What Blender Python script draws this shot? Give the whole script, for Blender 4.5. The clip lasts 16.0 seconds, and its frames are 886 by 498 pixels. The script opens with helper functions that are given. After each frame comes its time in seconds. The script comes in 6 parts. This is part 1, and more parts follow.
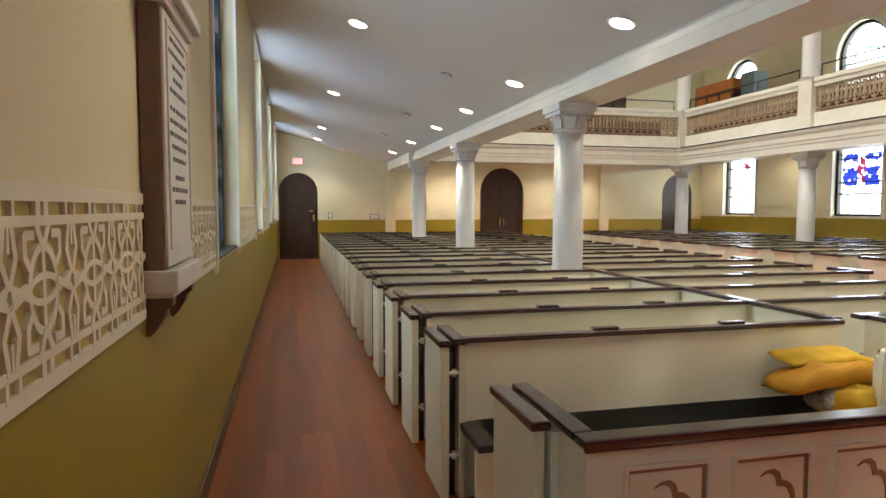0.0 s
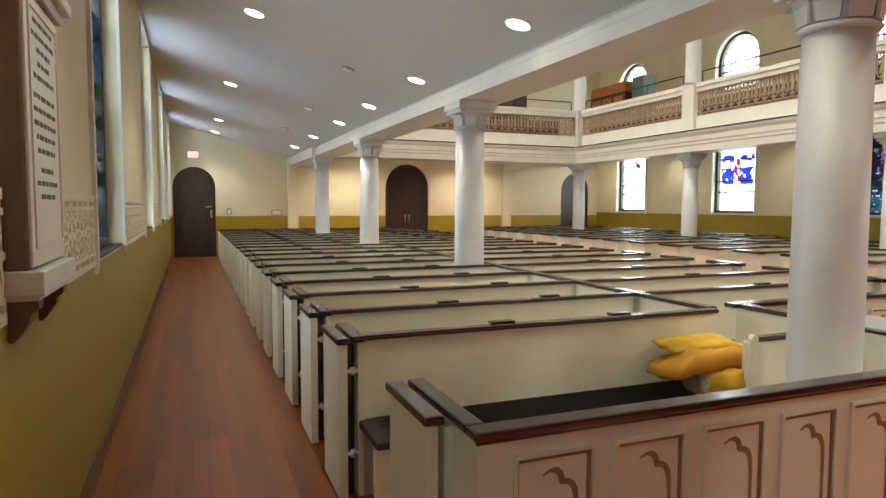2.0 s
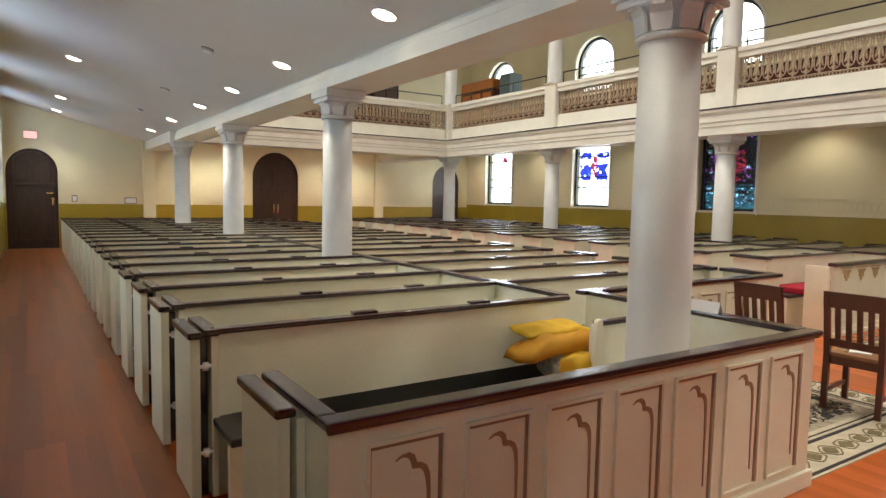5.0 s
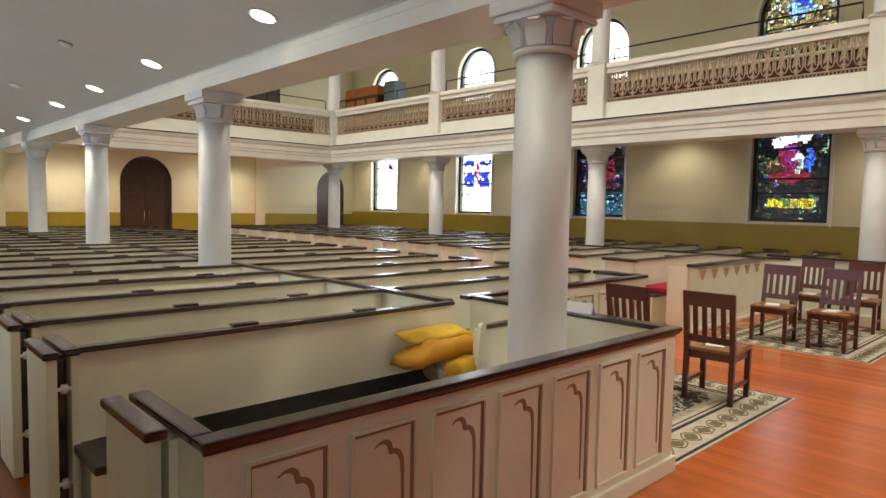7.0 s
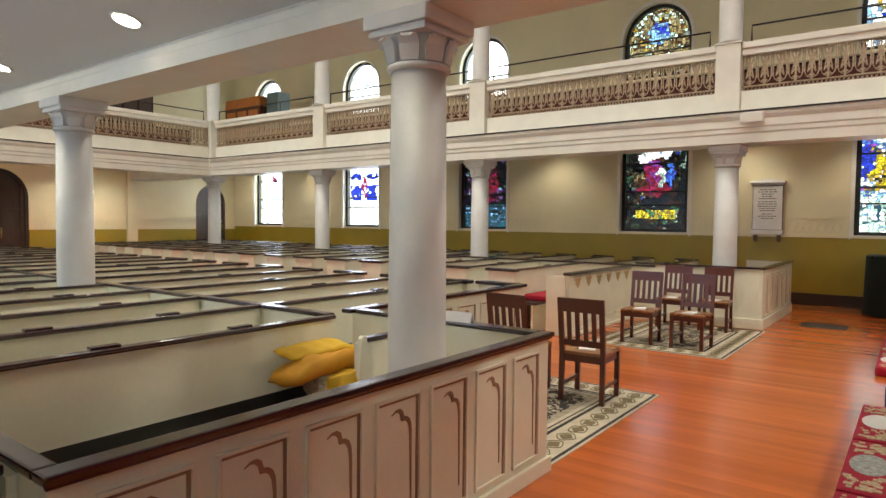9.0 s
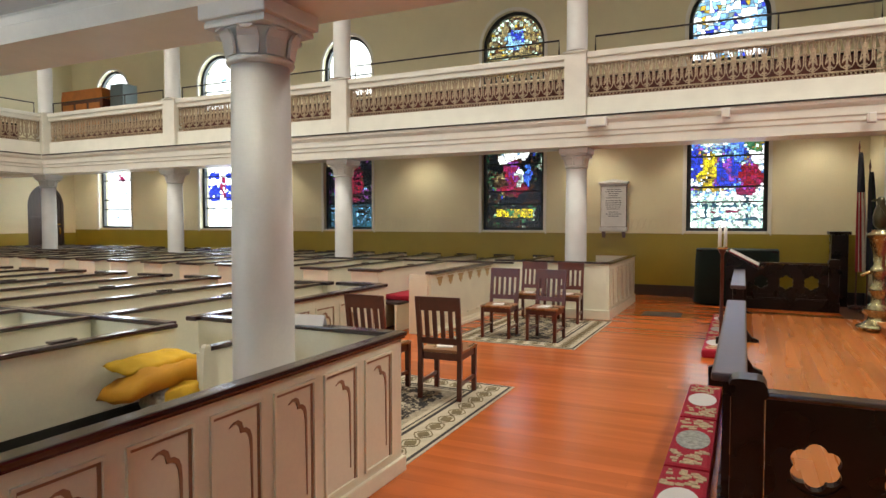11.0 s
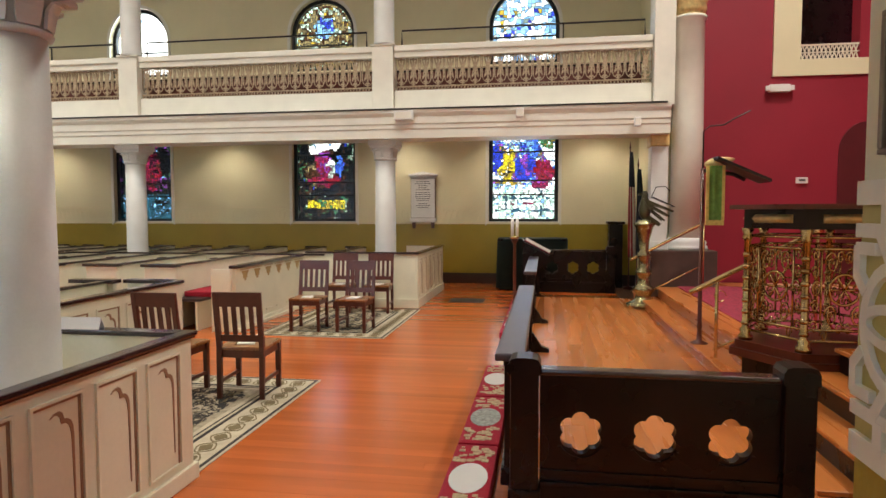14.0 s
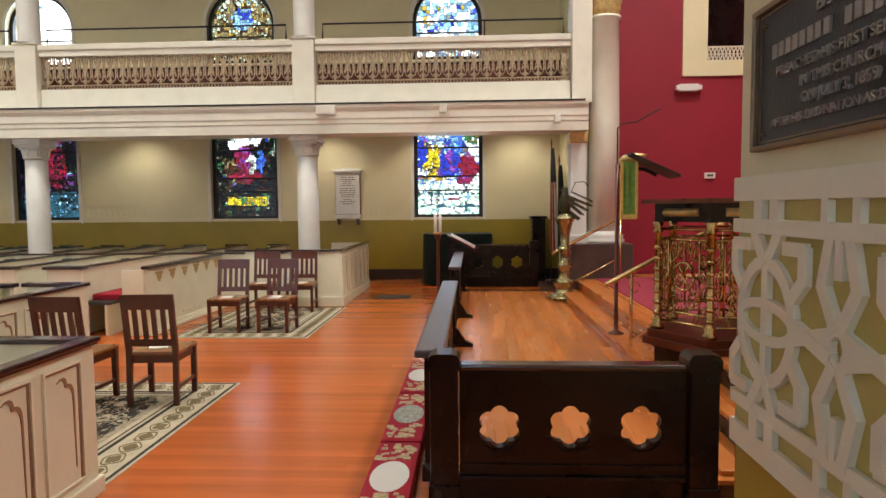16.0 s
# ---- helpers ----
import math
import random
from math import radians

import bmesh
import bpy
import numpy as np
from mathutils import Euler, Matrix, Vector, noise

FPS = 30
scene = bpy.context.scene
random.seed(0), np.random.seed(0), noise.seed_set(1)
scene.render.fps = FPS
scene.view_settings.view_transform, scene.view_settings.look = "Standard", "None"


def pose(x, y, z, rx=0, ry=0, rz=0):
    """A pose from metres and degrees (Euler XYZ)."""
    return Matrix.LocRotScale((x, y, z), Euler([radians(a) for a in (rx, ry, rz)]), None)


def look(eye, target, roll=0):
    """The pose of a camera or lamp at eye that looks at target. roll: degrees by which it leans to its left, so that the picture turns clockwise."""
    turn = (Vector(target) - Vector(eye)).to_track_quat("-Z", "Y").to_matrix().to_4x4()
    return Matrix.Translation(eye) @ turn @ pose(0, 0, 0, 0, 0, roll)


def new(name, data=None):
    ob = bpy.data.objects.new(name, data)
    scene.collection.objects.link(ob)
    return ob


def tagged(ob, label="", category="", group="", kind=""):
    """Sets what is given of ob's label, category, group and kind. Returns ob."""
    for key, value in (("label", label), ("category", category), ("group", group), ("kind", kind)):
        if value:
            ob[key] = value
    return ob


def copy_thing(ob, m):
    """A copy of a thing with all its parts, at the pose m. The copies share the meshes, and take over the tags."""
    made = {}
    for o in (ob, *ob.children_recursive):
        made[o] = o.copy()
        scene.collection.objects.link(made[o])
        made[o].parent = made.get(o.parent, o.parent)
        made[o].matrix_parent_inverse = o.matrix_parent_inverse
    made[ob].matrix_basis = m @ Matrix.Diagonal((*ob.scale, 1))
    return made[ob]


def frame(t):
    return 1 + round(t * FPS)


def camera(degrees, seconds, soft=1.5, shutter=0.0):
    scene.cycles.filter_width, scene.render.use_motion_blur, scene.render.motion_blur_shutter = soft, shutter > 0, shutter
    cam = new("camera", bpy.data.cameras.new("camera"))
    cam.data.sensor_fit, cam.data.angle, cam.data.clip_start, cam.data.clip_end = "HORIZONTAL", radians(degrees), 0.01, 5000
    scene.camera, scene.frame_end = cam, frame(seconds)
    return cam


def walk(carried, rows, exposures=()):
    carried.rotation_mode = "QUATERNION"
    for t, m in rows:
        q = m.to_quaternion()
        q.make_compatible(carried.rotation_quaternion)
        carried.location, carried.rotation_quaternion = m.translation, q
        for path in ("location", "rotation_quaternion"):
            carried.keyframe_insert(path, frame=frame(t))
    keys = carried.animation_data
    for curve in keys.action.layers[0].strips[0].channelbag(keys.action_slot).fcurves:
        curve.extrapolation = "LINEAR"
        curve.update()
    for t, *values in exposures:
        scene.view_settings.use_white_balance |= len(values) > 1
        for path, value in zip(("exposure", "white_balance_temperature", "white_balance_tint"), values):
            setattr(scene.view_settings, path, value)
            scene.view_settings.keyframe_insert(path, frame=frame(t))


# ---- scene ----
cam = camera(69.83, 16.0)
PATH = [
    (0.0, pose(-0.177, 0.152, 1.622, 86.36, -0.04, -13.24)),
    (0.5, pose(-0.163, 0.154, 1.624, 86.22, -0.19, -15.07)),
    (1.0, pose(-0.150, 0.156, 1.622, 86.20, -0.19, -17.03)),
    (1.5, pose(-0.140, 0.160, 1.619, 86.20, -0.37, -19.05)),
    (2.0, pose(-0.128, 0.144, 1.623, 86.03, -0.20, -21.63)),
    (2.5, pose(-0.113, 0.146, 1.621, 85.89, -0.20, -23.55)),
    (3.0, pose(-0.102, 0.138, 1.625, 85.78, -0.50, -26.18)),
    (5.5, pose(-0.066, 0.106, 1.615, 85.47, -0.70, -35.15)),
    (6.0, pose(-0.081, 0.114, 1.616, 85.68, -0.44, -37.98)),
    (6.5, pose(-0.070, 0.110, 1.618, 85.99, -1.28, -40.44)),
    (7.0, pose(-0.056, 0.102, 1.621, 86.15, -1.07, -43.15)),
    (7.5, pose(-0.041, 0.087, 1.619, 86.54, -0.93, -45.62)),
    (8.0, pose(-0.029, 0.061, 1.619, 86.98, -0.54, -48.23)),
    (8.5, pose(-0.028, 0.046, 1.614, 87.19, -0.57, -50.60)),
    (11.0, pose(0.087, -0.056, 1.614, 87.56, 0.02, -64.62)),
    (11.5, pose(0.113, -0.091, 1.617, 86.75, -0.29, -67.94)),
    (12.0, pose(0.120, -0.107, 1.621, 86.60, -0.68, -70.98)),
    (12.5, pose(0.116, -0.120, 1.620, 86.64, -0.50, -73.82)),
    (13.0, pose(0.119, -0.147, 1.623, 86.64, 0.11, -76.69)),
    (13.5, pose(0.126, -0.166, 1.620, 86.69, 0.17, -79.01)),
    (14.0, pose(0.122, -0.182, 1.621, 86.73, 0.06, -80.92)),
    (14.5, pose(0.120, -0.201, 1.619, 86.69, 0.27, -82.68)),
    (15.0, pose(0.130, -0.208, 1.619, 86.61, 0.33, -84.24)),
    (15.5, pose(0.143, -0.222, 1.618, 86.49, 0.31, -85.61)),
    (16.0, pose(0.153, -0.240, 1.625, 86.31, 0.51, -87.37)),
]
walk(cam, PATH, exposures=[(0.0, 0.08), (5.0, 0.0), (8.0, -0.11), (11.5, -0.06), (14.0, -0.01), (16.0, 0.0)])

# ---- light ----
world = bpy.data.worlds.new("sky")
scene.world = world
world.use_nodes = True
wn = world.node_tree
sky = wn.nodes.new("ShaderNodeTexSky")
sky.sky_type, sky.sun_disc = "NISHITA", False
sky.sun_elevation, sky.sun_rotation = radians(42), radians(120)
wn.links.new(sky.outputs[0], wn.nodes["Background"].inputs[0])
wn.nodes["Background"].inputs[1].default_value = 0.12
sun = new("sun", bpy.data.lights.new("sun", "SUN"))
sun.data.energy, sun.data.angle, sun.data.color = 1.0, radians(10), (1, 0.96, 0.9)
sun.matrix_world = look((20, -6, 18), (7, 9, 0))

LEFT, RIGHT, BACK, FRONT = -0.69, 14.59, 21.0, -2.2
MID = (LEFT + RIGHT) / 2
WINDOWS = [0.30, 4.99, 9.69, 14.32, 18.95]
WINDOWS_L = [0.25, 5.48, 10.12, 14.76, 19.40]
COLUMNS = [2.55, 7.30, 12.03, 16.68]
COL_L, COL_R = 3.06, 10.89
WARM = (1.0, 0.90, 0.74)


def lamp(name, m, watts, kind="SPOT", size=0.06, colour=WARM, angle=120, blend=0.8, sx=1.0, sy=1.0):
    li = bpy.data.lights.new(name, kind)
    li.energy, li.color = watts, colour
    if kind == "SPOT":
        li.spot_size, li.spot_blend, li.shadow_soft_size = radians(angle), blend, size
    elif kind == "AREA":
        li.shape, li.size, li.size_y = "RECTANGLE", sx, sy
    ob = new(name, li)
    ob.matrix_world = m
    return ob


# sky light through the window openings
for x, turn, y in [(RIGHT + 0.30, 90, y) for y in WINDOWS] + [(LEFT - 0.30, -90, y) for y in WINDOWS_L]:
    lamp("window_light", pose(x, y, 2.55 if x > 0 else 2.65, 0, turn, 0), 45 if x > 0 else (9 if y < 1 else 78), "AREA", colour=(0.82, 0.91, 1.0), sx=2.2 if x > 0 else 2.6, sy=1.5)
    lamp("window_light", pose(x, y, 5.7, 0, turn, 0), 40, "AREA", colour=(0.82, 0.91, 1.0), sx=1.6, sy=1.5)


# ---- materials ----
def material(name, colour, rough=0.5, metal=0.0, vary=0.12, scale=3.0, fine=60.0, bump=0.05, dirt=None, stretch=(1, 1, 1), spec=0.5, coat=0.0, spread=0.0):
    m = bpy.data.materials.new(name)
    m.use_nodes = True
    nt = m.node_tree
    b = nt.nodes["Principled BSDF"]
    b.inputs["Roughness"].default_value, b.inputs["Metallic"].default_value = rough, metal
    b.inputs["Specular IOR Level"].default_value = spec
    b.inputs["Coat Weight"].default_value = coat
    b.inputs["Coat Roughness"].default_value = 0.15
    co = nt.nodes.new("ShaderNodeTexCoord")
    mp = nt.nodes.new("ShaderNodeMapping")
    mp.inputs["Scale"].default_value = stretch
    nt.links.new(co.outputs["Object"], mp.inputs[0])
    if spread:
        oi, sc = nt.nodes.new("ShaderNodeObjectInfo"), nt.nodes.new("ShaderNodeVectorMath")
        sc.operation = "SCALE"
        sc.inputs[0].default_value = (37.0, 61.0, 23.0)
        nt.links.new(oi.outputs["Random"], sc.inputs["Scale"])
        nt.links.new(sc.outputs[0], mp.inputs["Location"])
    big, small = nt.nodes.new("ShaderNodeTexNoise"), nt.nodes.new("ShaderNodeTexNoise")
    big.inputs["Scale"].default_value, small.inputs["Scale"].default_value = scale, fine
    big.inputs["Detail"].default_value = 5
    for n in (big, small):
        nt.links.new(mp.outputs[0], n.inputs[0])
    mix = nt.nodes.new("ShaderNodeMix")
    mix.data_type = "RGBA"
    dark = dirt or tuple(c * (1 - 2 * vary) for c in colour)
    light = tuple(min(1, c * (1 + vary)) for c in colour)
    mix.inputs[6].default_value, mix.inputs[7].default_value = (*dark, 1), (*light, 1)
    fac = nt.nodes.new("ShaderNodeMath")
    fac.operation = "MULTIPLY_ADD"
    nt.links.new(small.outputs[0], fac.inputs[0])
    fac.inputs[1].default_value = 0.22 if spread > 0.1 else 0.45
    ma = nt.nodes.new("ShaderNodeMath")
    ma.operation = "MULTIPLY_ADD"
    nt.links.new(big.outputs[0], ma.inputs[0])
    ma.inputs[1].default_value, ma.inputs[2].default_value = 1.4, -0.30 if spread > 0.1 else -0.40
    nt.links.new(ma.outputs[0], fac.inputs[2])
    fac.use_clamp = True
    nt.links.new(fac.outputs[0], mix.inputs[0])
    last = mix.outputs[2]
    if spread:
        info = nt.nodes.new("ShaderNodeObjectInfo")
        hsv = nt.nodes.new("ShaderNodeHueSaturation")
        rng = nt.nodes.new("ShaderNodeMapRange")
        rng.inputs[3].default_value, rng.inputs[4].default_value = 1 - spread, 1 + spread
        nt.links.new(info.outputs["Random"], rng.inputs[0])
        nt.links.new(rng.outputs[0], hsv.inputs["Value"])
        nt.links.new(last, hsv.inputs["Color"])
        last = hsv.outputs[0]
    nt.links.new(last, b.inputs["Base Color"])
    rr = nt.nodes.new("ShaderNodeMapRange")
    rr.inputs[3].default_value, rr.inputs[4].default_value = max(0.03, rough - 0.06), min(1, rough + 0.06)
    nt.links.new(big.outputs[0], rr.inputs[0])
    nt.links.new(rr.outputs[0], b.inputs["Roughness"])
    if bump:
        bp = nt.nodes.new("ShaderNodeBump")
        bp.inputs["Strength"].default_value, bp.inputs["Distance"].default_value = bump, 0.01
        nt.links.new(small.outputs[0], bp.inputs["Height"])
        nt.links.new(bp.outputs[0], b.inputs["Normal"])
    return m


def glass(name, colour, gloss=0.06, low=0.35):
    """Coloured window glass: light passes straight through and is tinted."""
    m = bpy.data.materials.new(name)
    m.use_nodes = True
    nt = m.node_tree
    nt.nodes.remove(nt.nodes["Principled BSDF"])
    tr, gl, mx = nt.nodes.new("ShaderNodeBsdfTransparent"), nt.nodes.new("ShaderNodeBsdfGlossy"), nt.nodes.new("ShaderNodeMixShader")
    no, mi = nt.nodes.new("ShaderNodeTexNoise"), nt.nodes.new("ShaderNodeMix")
    co = nt.nodes.new("ShaderNodeTexCoord")
    nt.links.new(co.outputs["Object"], no.inputs[0])
    no.inputs["Scale"].default_value = 14
    mi.data_type = "RGBA"
    mi.inputs[6].default_value, mi.inputs[7].default_value = (*[c * (0.55 if low < 0.5 else 0.95) for c in colour], 1), (*colour, 1)
    nt.links.new(no.outputs[0], mi.inputs[0])
    # every piece has its own strength
    ge, mr, hs = nt.nodes.new("ShaderNodeNewGeometry"), nt.nodes.new("ShaderNodeMapRange"), nt.nodes.new("ShaderNodeHueSaturation")
    mr.inputs[3].default_value, mr.inputs[4].default_value = low, 1.15
    nt.links.new(ge.outputs["Random Per Island"], mr.inputs[0])
    nt.links.new(mr.outputs[0], hs.inputs["Value"])
    nt.links.new(mi.outputs[2], hs.inputs["Color"])
    nt.links.new(hs.outputs[0], tr.inputs[0])
    gl.inputs["Roughness"].default_value = 0.2
    mx.inputs[0].default_value = gloss
    for i, n in enumerate((tr, gl)):
        nt.links.new(n.outputs[0], mx.inputs[1 + i])
    nt.links.new(mx.outputs[0], nt.nodes["Material Output"].inputs[0])
    return m


def glow(name, colour, strength):
    m = bpy.data.materials.new(name)
    m.use_nodes = True
    b = m.node_tree.nodes["Principled BSDF"]
    b.inputs["Base Color"].default_value = (0.8, 0.8, 0.8, 1)
    b.inputs["Emission Color"].default_value, b.inputs["Emission Strength"].default_value = (*colour, 1), strength
    return m


CREAM = material("cream_wall_paint", (0.76, 0.69, 0.45), 0.6, vary=0.05, scale=1.2, bump=0.08)
OLIVE = material("olive_wall_paint", (0.35, 0.262, 0.022), 0.38, vary=0.09, scale=1.5, bump=0.06)
FRET = material("cream_fretwork_paint", (0.80, 0.74, 0.58), 0.55, vary=0.05, scale=2, bump=0.06)
CEIL = material("white_ceiling_paint", (0.64, 0.615, 0.57), 0.75, vary=0.03, scale=1, bump=0.05)
WHITE = material("off_white_gloss_paint", (0.79, 0.765, 0.67), 0.36, vary=0.06, scale=3, bump=0.04)
COLWHITE = material("white_column_paint", (0.68, 0.68, 0.65), 0.42, vary=0.06, scale=4, bump=0.05)
PEW = material("pale_pew_paint", (0.82, 0.80, 0.62), 0.42, vary=0.06, scale=3, fine=40, bump=0.05, spread=0.04)
# brown that stands for the shade in the pew panel recesses
PEWSHADE = material("brown_panel_shade", (0.33, 0.19, 0.10), 0.5, vary=0.15, scale=5)
RAIL = material("dark_mahogany_rail", (0.028, 0.011, 0.012), 0.20, vary=0.35, scale=3, fine=25, stretch=(2, 2, 8), bump=0.03, coat=0.55, spec=0.7)
DARKWOOD = material("dark_oak", (0.009, 0.0035, 0.003), 0.28, vary=0.35, scale=4, fine=30, bump=0.04, spec=0.35)
DOORWOOD = material("dark_door_oak", (0.055, 0.032, 0.022), 0.42, vary=0.25, scale=3, stretch=(6, 6, 0.8), bump=0.06)
SEAT = material("black_pew_seat", (0.035, 0.032, 0.030), 0.35, vary=0.25, scale=4)
# left aisle pine: its shade is put into a darker, more banded colour than FLOOR
AISLE = material("worn_brown_pine_shaded", (0.28, 0.074, 0.016), 0.33, vary=0.26, scale=0.9, fine=12, stretch=(6, 0.5, 3), bump=0.0, spread=0.28)
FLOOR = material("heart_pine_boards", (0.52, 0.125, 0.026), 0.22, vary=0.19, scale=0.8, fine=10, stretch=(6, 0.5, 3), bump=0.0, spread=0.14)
PLATWOOD = material("heart_pine_platform_boards", (0.50, 0.16, 0.036), 0.27, vary=0.13, scale=0.8, fine=8, stretch=(6, 0.5, 3), bump=0.0, spread=0.12)
STEPWOOD = material("heart_pine_platform", (0.50, 0.16, 0.036), 0.28, vary=0.10, scale=1.0, fine=8, stretch=(0.5, 5, 3), bump=0.0, spread=0.06)
UNDER = material("dark_subfloor", (0.10, 0.035, 0.012), 0.8)
BASE = material("brown_black_baseboard", (0.035, 0.022, 0.016), 0.4, vary=0.2)
FRAME = material("dark_green_black_frame", (0.012, 0.016, 0.016), 0.45, vary=0.3)
LEAD = material("lead_came", (0.02, 0.02, 0.02), 0.5, vary=0.3)
RED = material("crimson_wall_paint", (0.30, 0.011, 0.030), 0.6, vary=0.08, scale=1.5, bump=0.06)
BRASS = material("polished_brass", (0.80, 0.63, 0.30), 0.24, 1.0, vary=0.25, scale=9, bump=0.05)
GILT = material("gilded_plaster", (0.70, 0.52, 0.22), 0.4, 0.3, vary=0.25, scale=12, bump=0.2)
PBRASS = material("old_pulpit_brass", (0.62, 0.48, 0.23), 0.19, 1.0, vary=0.35, scale=14, bump=0.06)
BRONZE = material("dark_bronze", (0.055, 0.052, 0.055), 0.5, 0.5, vary=0.2, scale=8, fine=120, bump=0.15)
BRONZE_EDGE = material("rubbed_bronze_edge", (0.24, 0.155, 0.09), 0.45, 0.7, vary=0.2, scale=9)
MARBLE = material("white_marble", (0.72, 0.70, 0.66), 0.35, vary=0.08, scale=5, bump=0.02)
# brown that stands for shade on the tablet sides; also colours the detector rings
MARBLE_SIDE = material("brown_grey_marble_shade", (0.19, 0.12, 0.09), 0.5, vary=0.15, scale=6)
INK = material("black_lettering", (0.09, 0.085, 0.08), 0.7)
IRON = material("black_iron", (0.025, 0.018, 0.015), 0.5, 0.3, vary=0.2)
BALUSTER = material("tarnished_gilt_iron", (0.50, 0.38, 0.25), 0.5, 0.15, vary=0.3, scale=20, bump=0.1)
YELLOW = material("yellow_ochre_cloth", (0.60, 0.29, 0.018), 0.85, vary=0.12, scale=6, fine=350, bump=0.25)
LEMON = material("lemon_yellow_cloth", (0.64, 0.39, 0.02), 0.85, vary=0.12, scale=6, fine=350, bump=0.25)
GREYCLOTH = material("patterned_grey_cloth", (0.42, 0.42, 0.34), 0.9, vary=0.4, scale=45, fine=300, bump=0.2)
CRIMSON = material("crimson_cushion", (0.42, 0.008, 0.03), 0.85, vary=0.15, scale=8, fine=300, bump=0.2)
GREEN = material("dark_green_cloth", (0.008, 0.022, 0.018), 0.9, vary=0.2, scale=6, fine=200, bump=0.1)
FABGREEN = material("green_pulpit_cloth", (0.16, 0.30, 0.06), 0.8, vary=0.25, scale=20, fine=200, bump=0.2)
FRINGE = material("gold_fringe", (0.62, 0.45, 0.12), 0.7, vary=0.2, scale=30)
CHAIR = material("red_brown_chair_wood", (0.105, 0.022, 0.011), 0.30, vary=0.3, scale=4, fine=30, bump=0.04, coat=0.12)
CHAIRSEAT = material("worn_chair_seat", (0.30, 0.12, 0.035), 0.28, vary=0.25, scale=4, fine=30, bump=0.04, coat=0.3)
PAPER = material("white_paper", (0.82, 0.80, 0.76), 0.8, vary=0.04)
RUG_GROUND = material("beige_rug_pile", (0.56, 0.49, 0.35), 0.95, vary=0.15, scale=8, fine=400, bump=0.3)
RUG_DARK = material("charcoal_rug_pile", (0.035, 0.03, 0.028), 0.95, vary=0.3, scale=8, fine=400, bump=0.3)
RUG_FIELD = material("taupe_rug_pile", (0.42, 0.36, 0.25), 0.95, vary=0.35, scale=14, fine=400, bump=0.3)
RUG_OLIVE = material("olive_rug_pile", (0.19, 0.145, 0.07), 0.95, vary=0.2, scale=8, fine=400, bump=0.3)
PLASTIC = material("white_plastic", (0.78, 0.77, 0.74), 0.4, vary=0.03)
ORGAN = material("orange_organ_wood", (0.50, 0.16, 0.03), 0.35, vary=0.15, scale=5)
LIT = glow("lamp_lens", (1, 0.86, 0.66), 14)
EXIT = glow("exit_sign_face", (1, 0.25, 0.22), 1.6)
PINK = material("crimson_carpet", (0.34, 0.03, 0.06), 0.95, vary=0.35, scale=25, fine=300, bump=0.2)
DAY = glow("bright_sky_backdrop", (0.93, 0.97, 1.0), 3.0)


# ---- helpers ----
def box(bm, x0, y0, z0, x1, y1, z1, bevel=0.0):
    vs = [bm.verts.new((x, y, z)) for x in (x0, x1) for y in (y0, y1) for z in (z0, z1)]
    fs = [bm.faces.new([vs[i] for i in q]) for q in ((0, 1, 3, 2), (4, 6, 7, 5), (0, 4, 5, 1), (2, 3, 7, 6), (0, 2, 6, 4), (1, 5, 7, 3))]
    if bevel:
        es = list({e for f in fs for e in f.edges})
        bmesh.ops.bevel(bm, geom=es, offset=bevel, segments=2, affect="EDGES", profile=0.6)
    return bm


def cube(*a, bevel=0.0):
    return box(bmesh.new(), *a, bevel=bevel)


def prism(bm, pts, axis, a, b):
    """A closed outline pts (u, v), pushed from a to b along the axis: x gives (y, z), y gives (x, z), z gives (x, y)."""
    def place(u, v, w):
        return {"x": (w, u, v), "y": (u, w, v), "z": (u, v, w)}[axis]
    lo = [bm.verts.new(place(u, v, a)) for u, v in pts]
    hi = [bm.verts.new(place(u, v, b)) for u, v in pts]
    n = len(pts)
    bm.faces.new(lo)
    bm.faces.new(hi[::-1])
    for i in range(n):
        bm.faces.new((lo[i], lo[(i + 1) % n], hi[(i + 1) % n], hi[i]))
    return bm


def lathe(bm, profile, n=24, cx=0.0, cy=0.0):
    """Turns (radius, z) rows about a standing axis."""
    rings = [[bm.verts.new((cx + r * math.cos(2 * math.pi * k / n), cy + r * math.sin(2 * math.pi * k / n), z)) for k in range(n)] for r, z in profile]
    for p, q in zip(rings, rings[1:]):
        for k in range(n):
            f = bm.faces.new((p[k], p[(k + 1) % n], q[(k + 1) % n], q[k]))
            f.smooth = True
    bm.faces.new(rings[0][::-1])
    bm.faces.new(rings[-1])
    return bm


def tube(bm, pts, r, n=6):
    """A round bar along a line of points."""
    pts = [Vector(p) for p in pts]
    rings = []
    for i, p in enumerate(pts):
        d = (pts[min(i + 1, len(pts) - 1)] - pts[max(i - 1, 0)]).normalized()
        up = Vector((0, 0, 1)) if abs(d.z) < 0.9 else Vector((1, 0, 0))
        a = d.cross(up).normalized()
        b = d.cross(a)
        rings.append([bm.verts.new(p + r * (math.cos(2 * math.pi * k / n) * a + math.sin(2 * math.pi * k / n) * b)) for k in range(n)])
    for p, q in zip(rings, rings[1:]):
        for k in range(n):
            bm.faces.new((p[k], p[(k + 1) % n], q[(k + 1) % n], q[k])).smooth = True
    bm.faces.new(rings[0])
    bm.faces.new(rings[-1][::-1])
    return bm


def mesh_of(name, bm, mats):
    bmesh.ops.recalc_face_normals(bm, faces=bm.faces)
    me = bpy.data.meshes.new(name)
    bm.to_mesh(me)
    bm.free()
    for m in mats if isinstance(mats, (list, tuple)) else [mats]:
        me.materials.append(m)
    return me


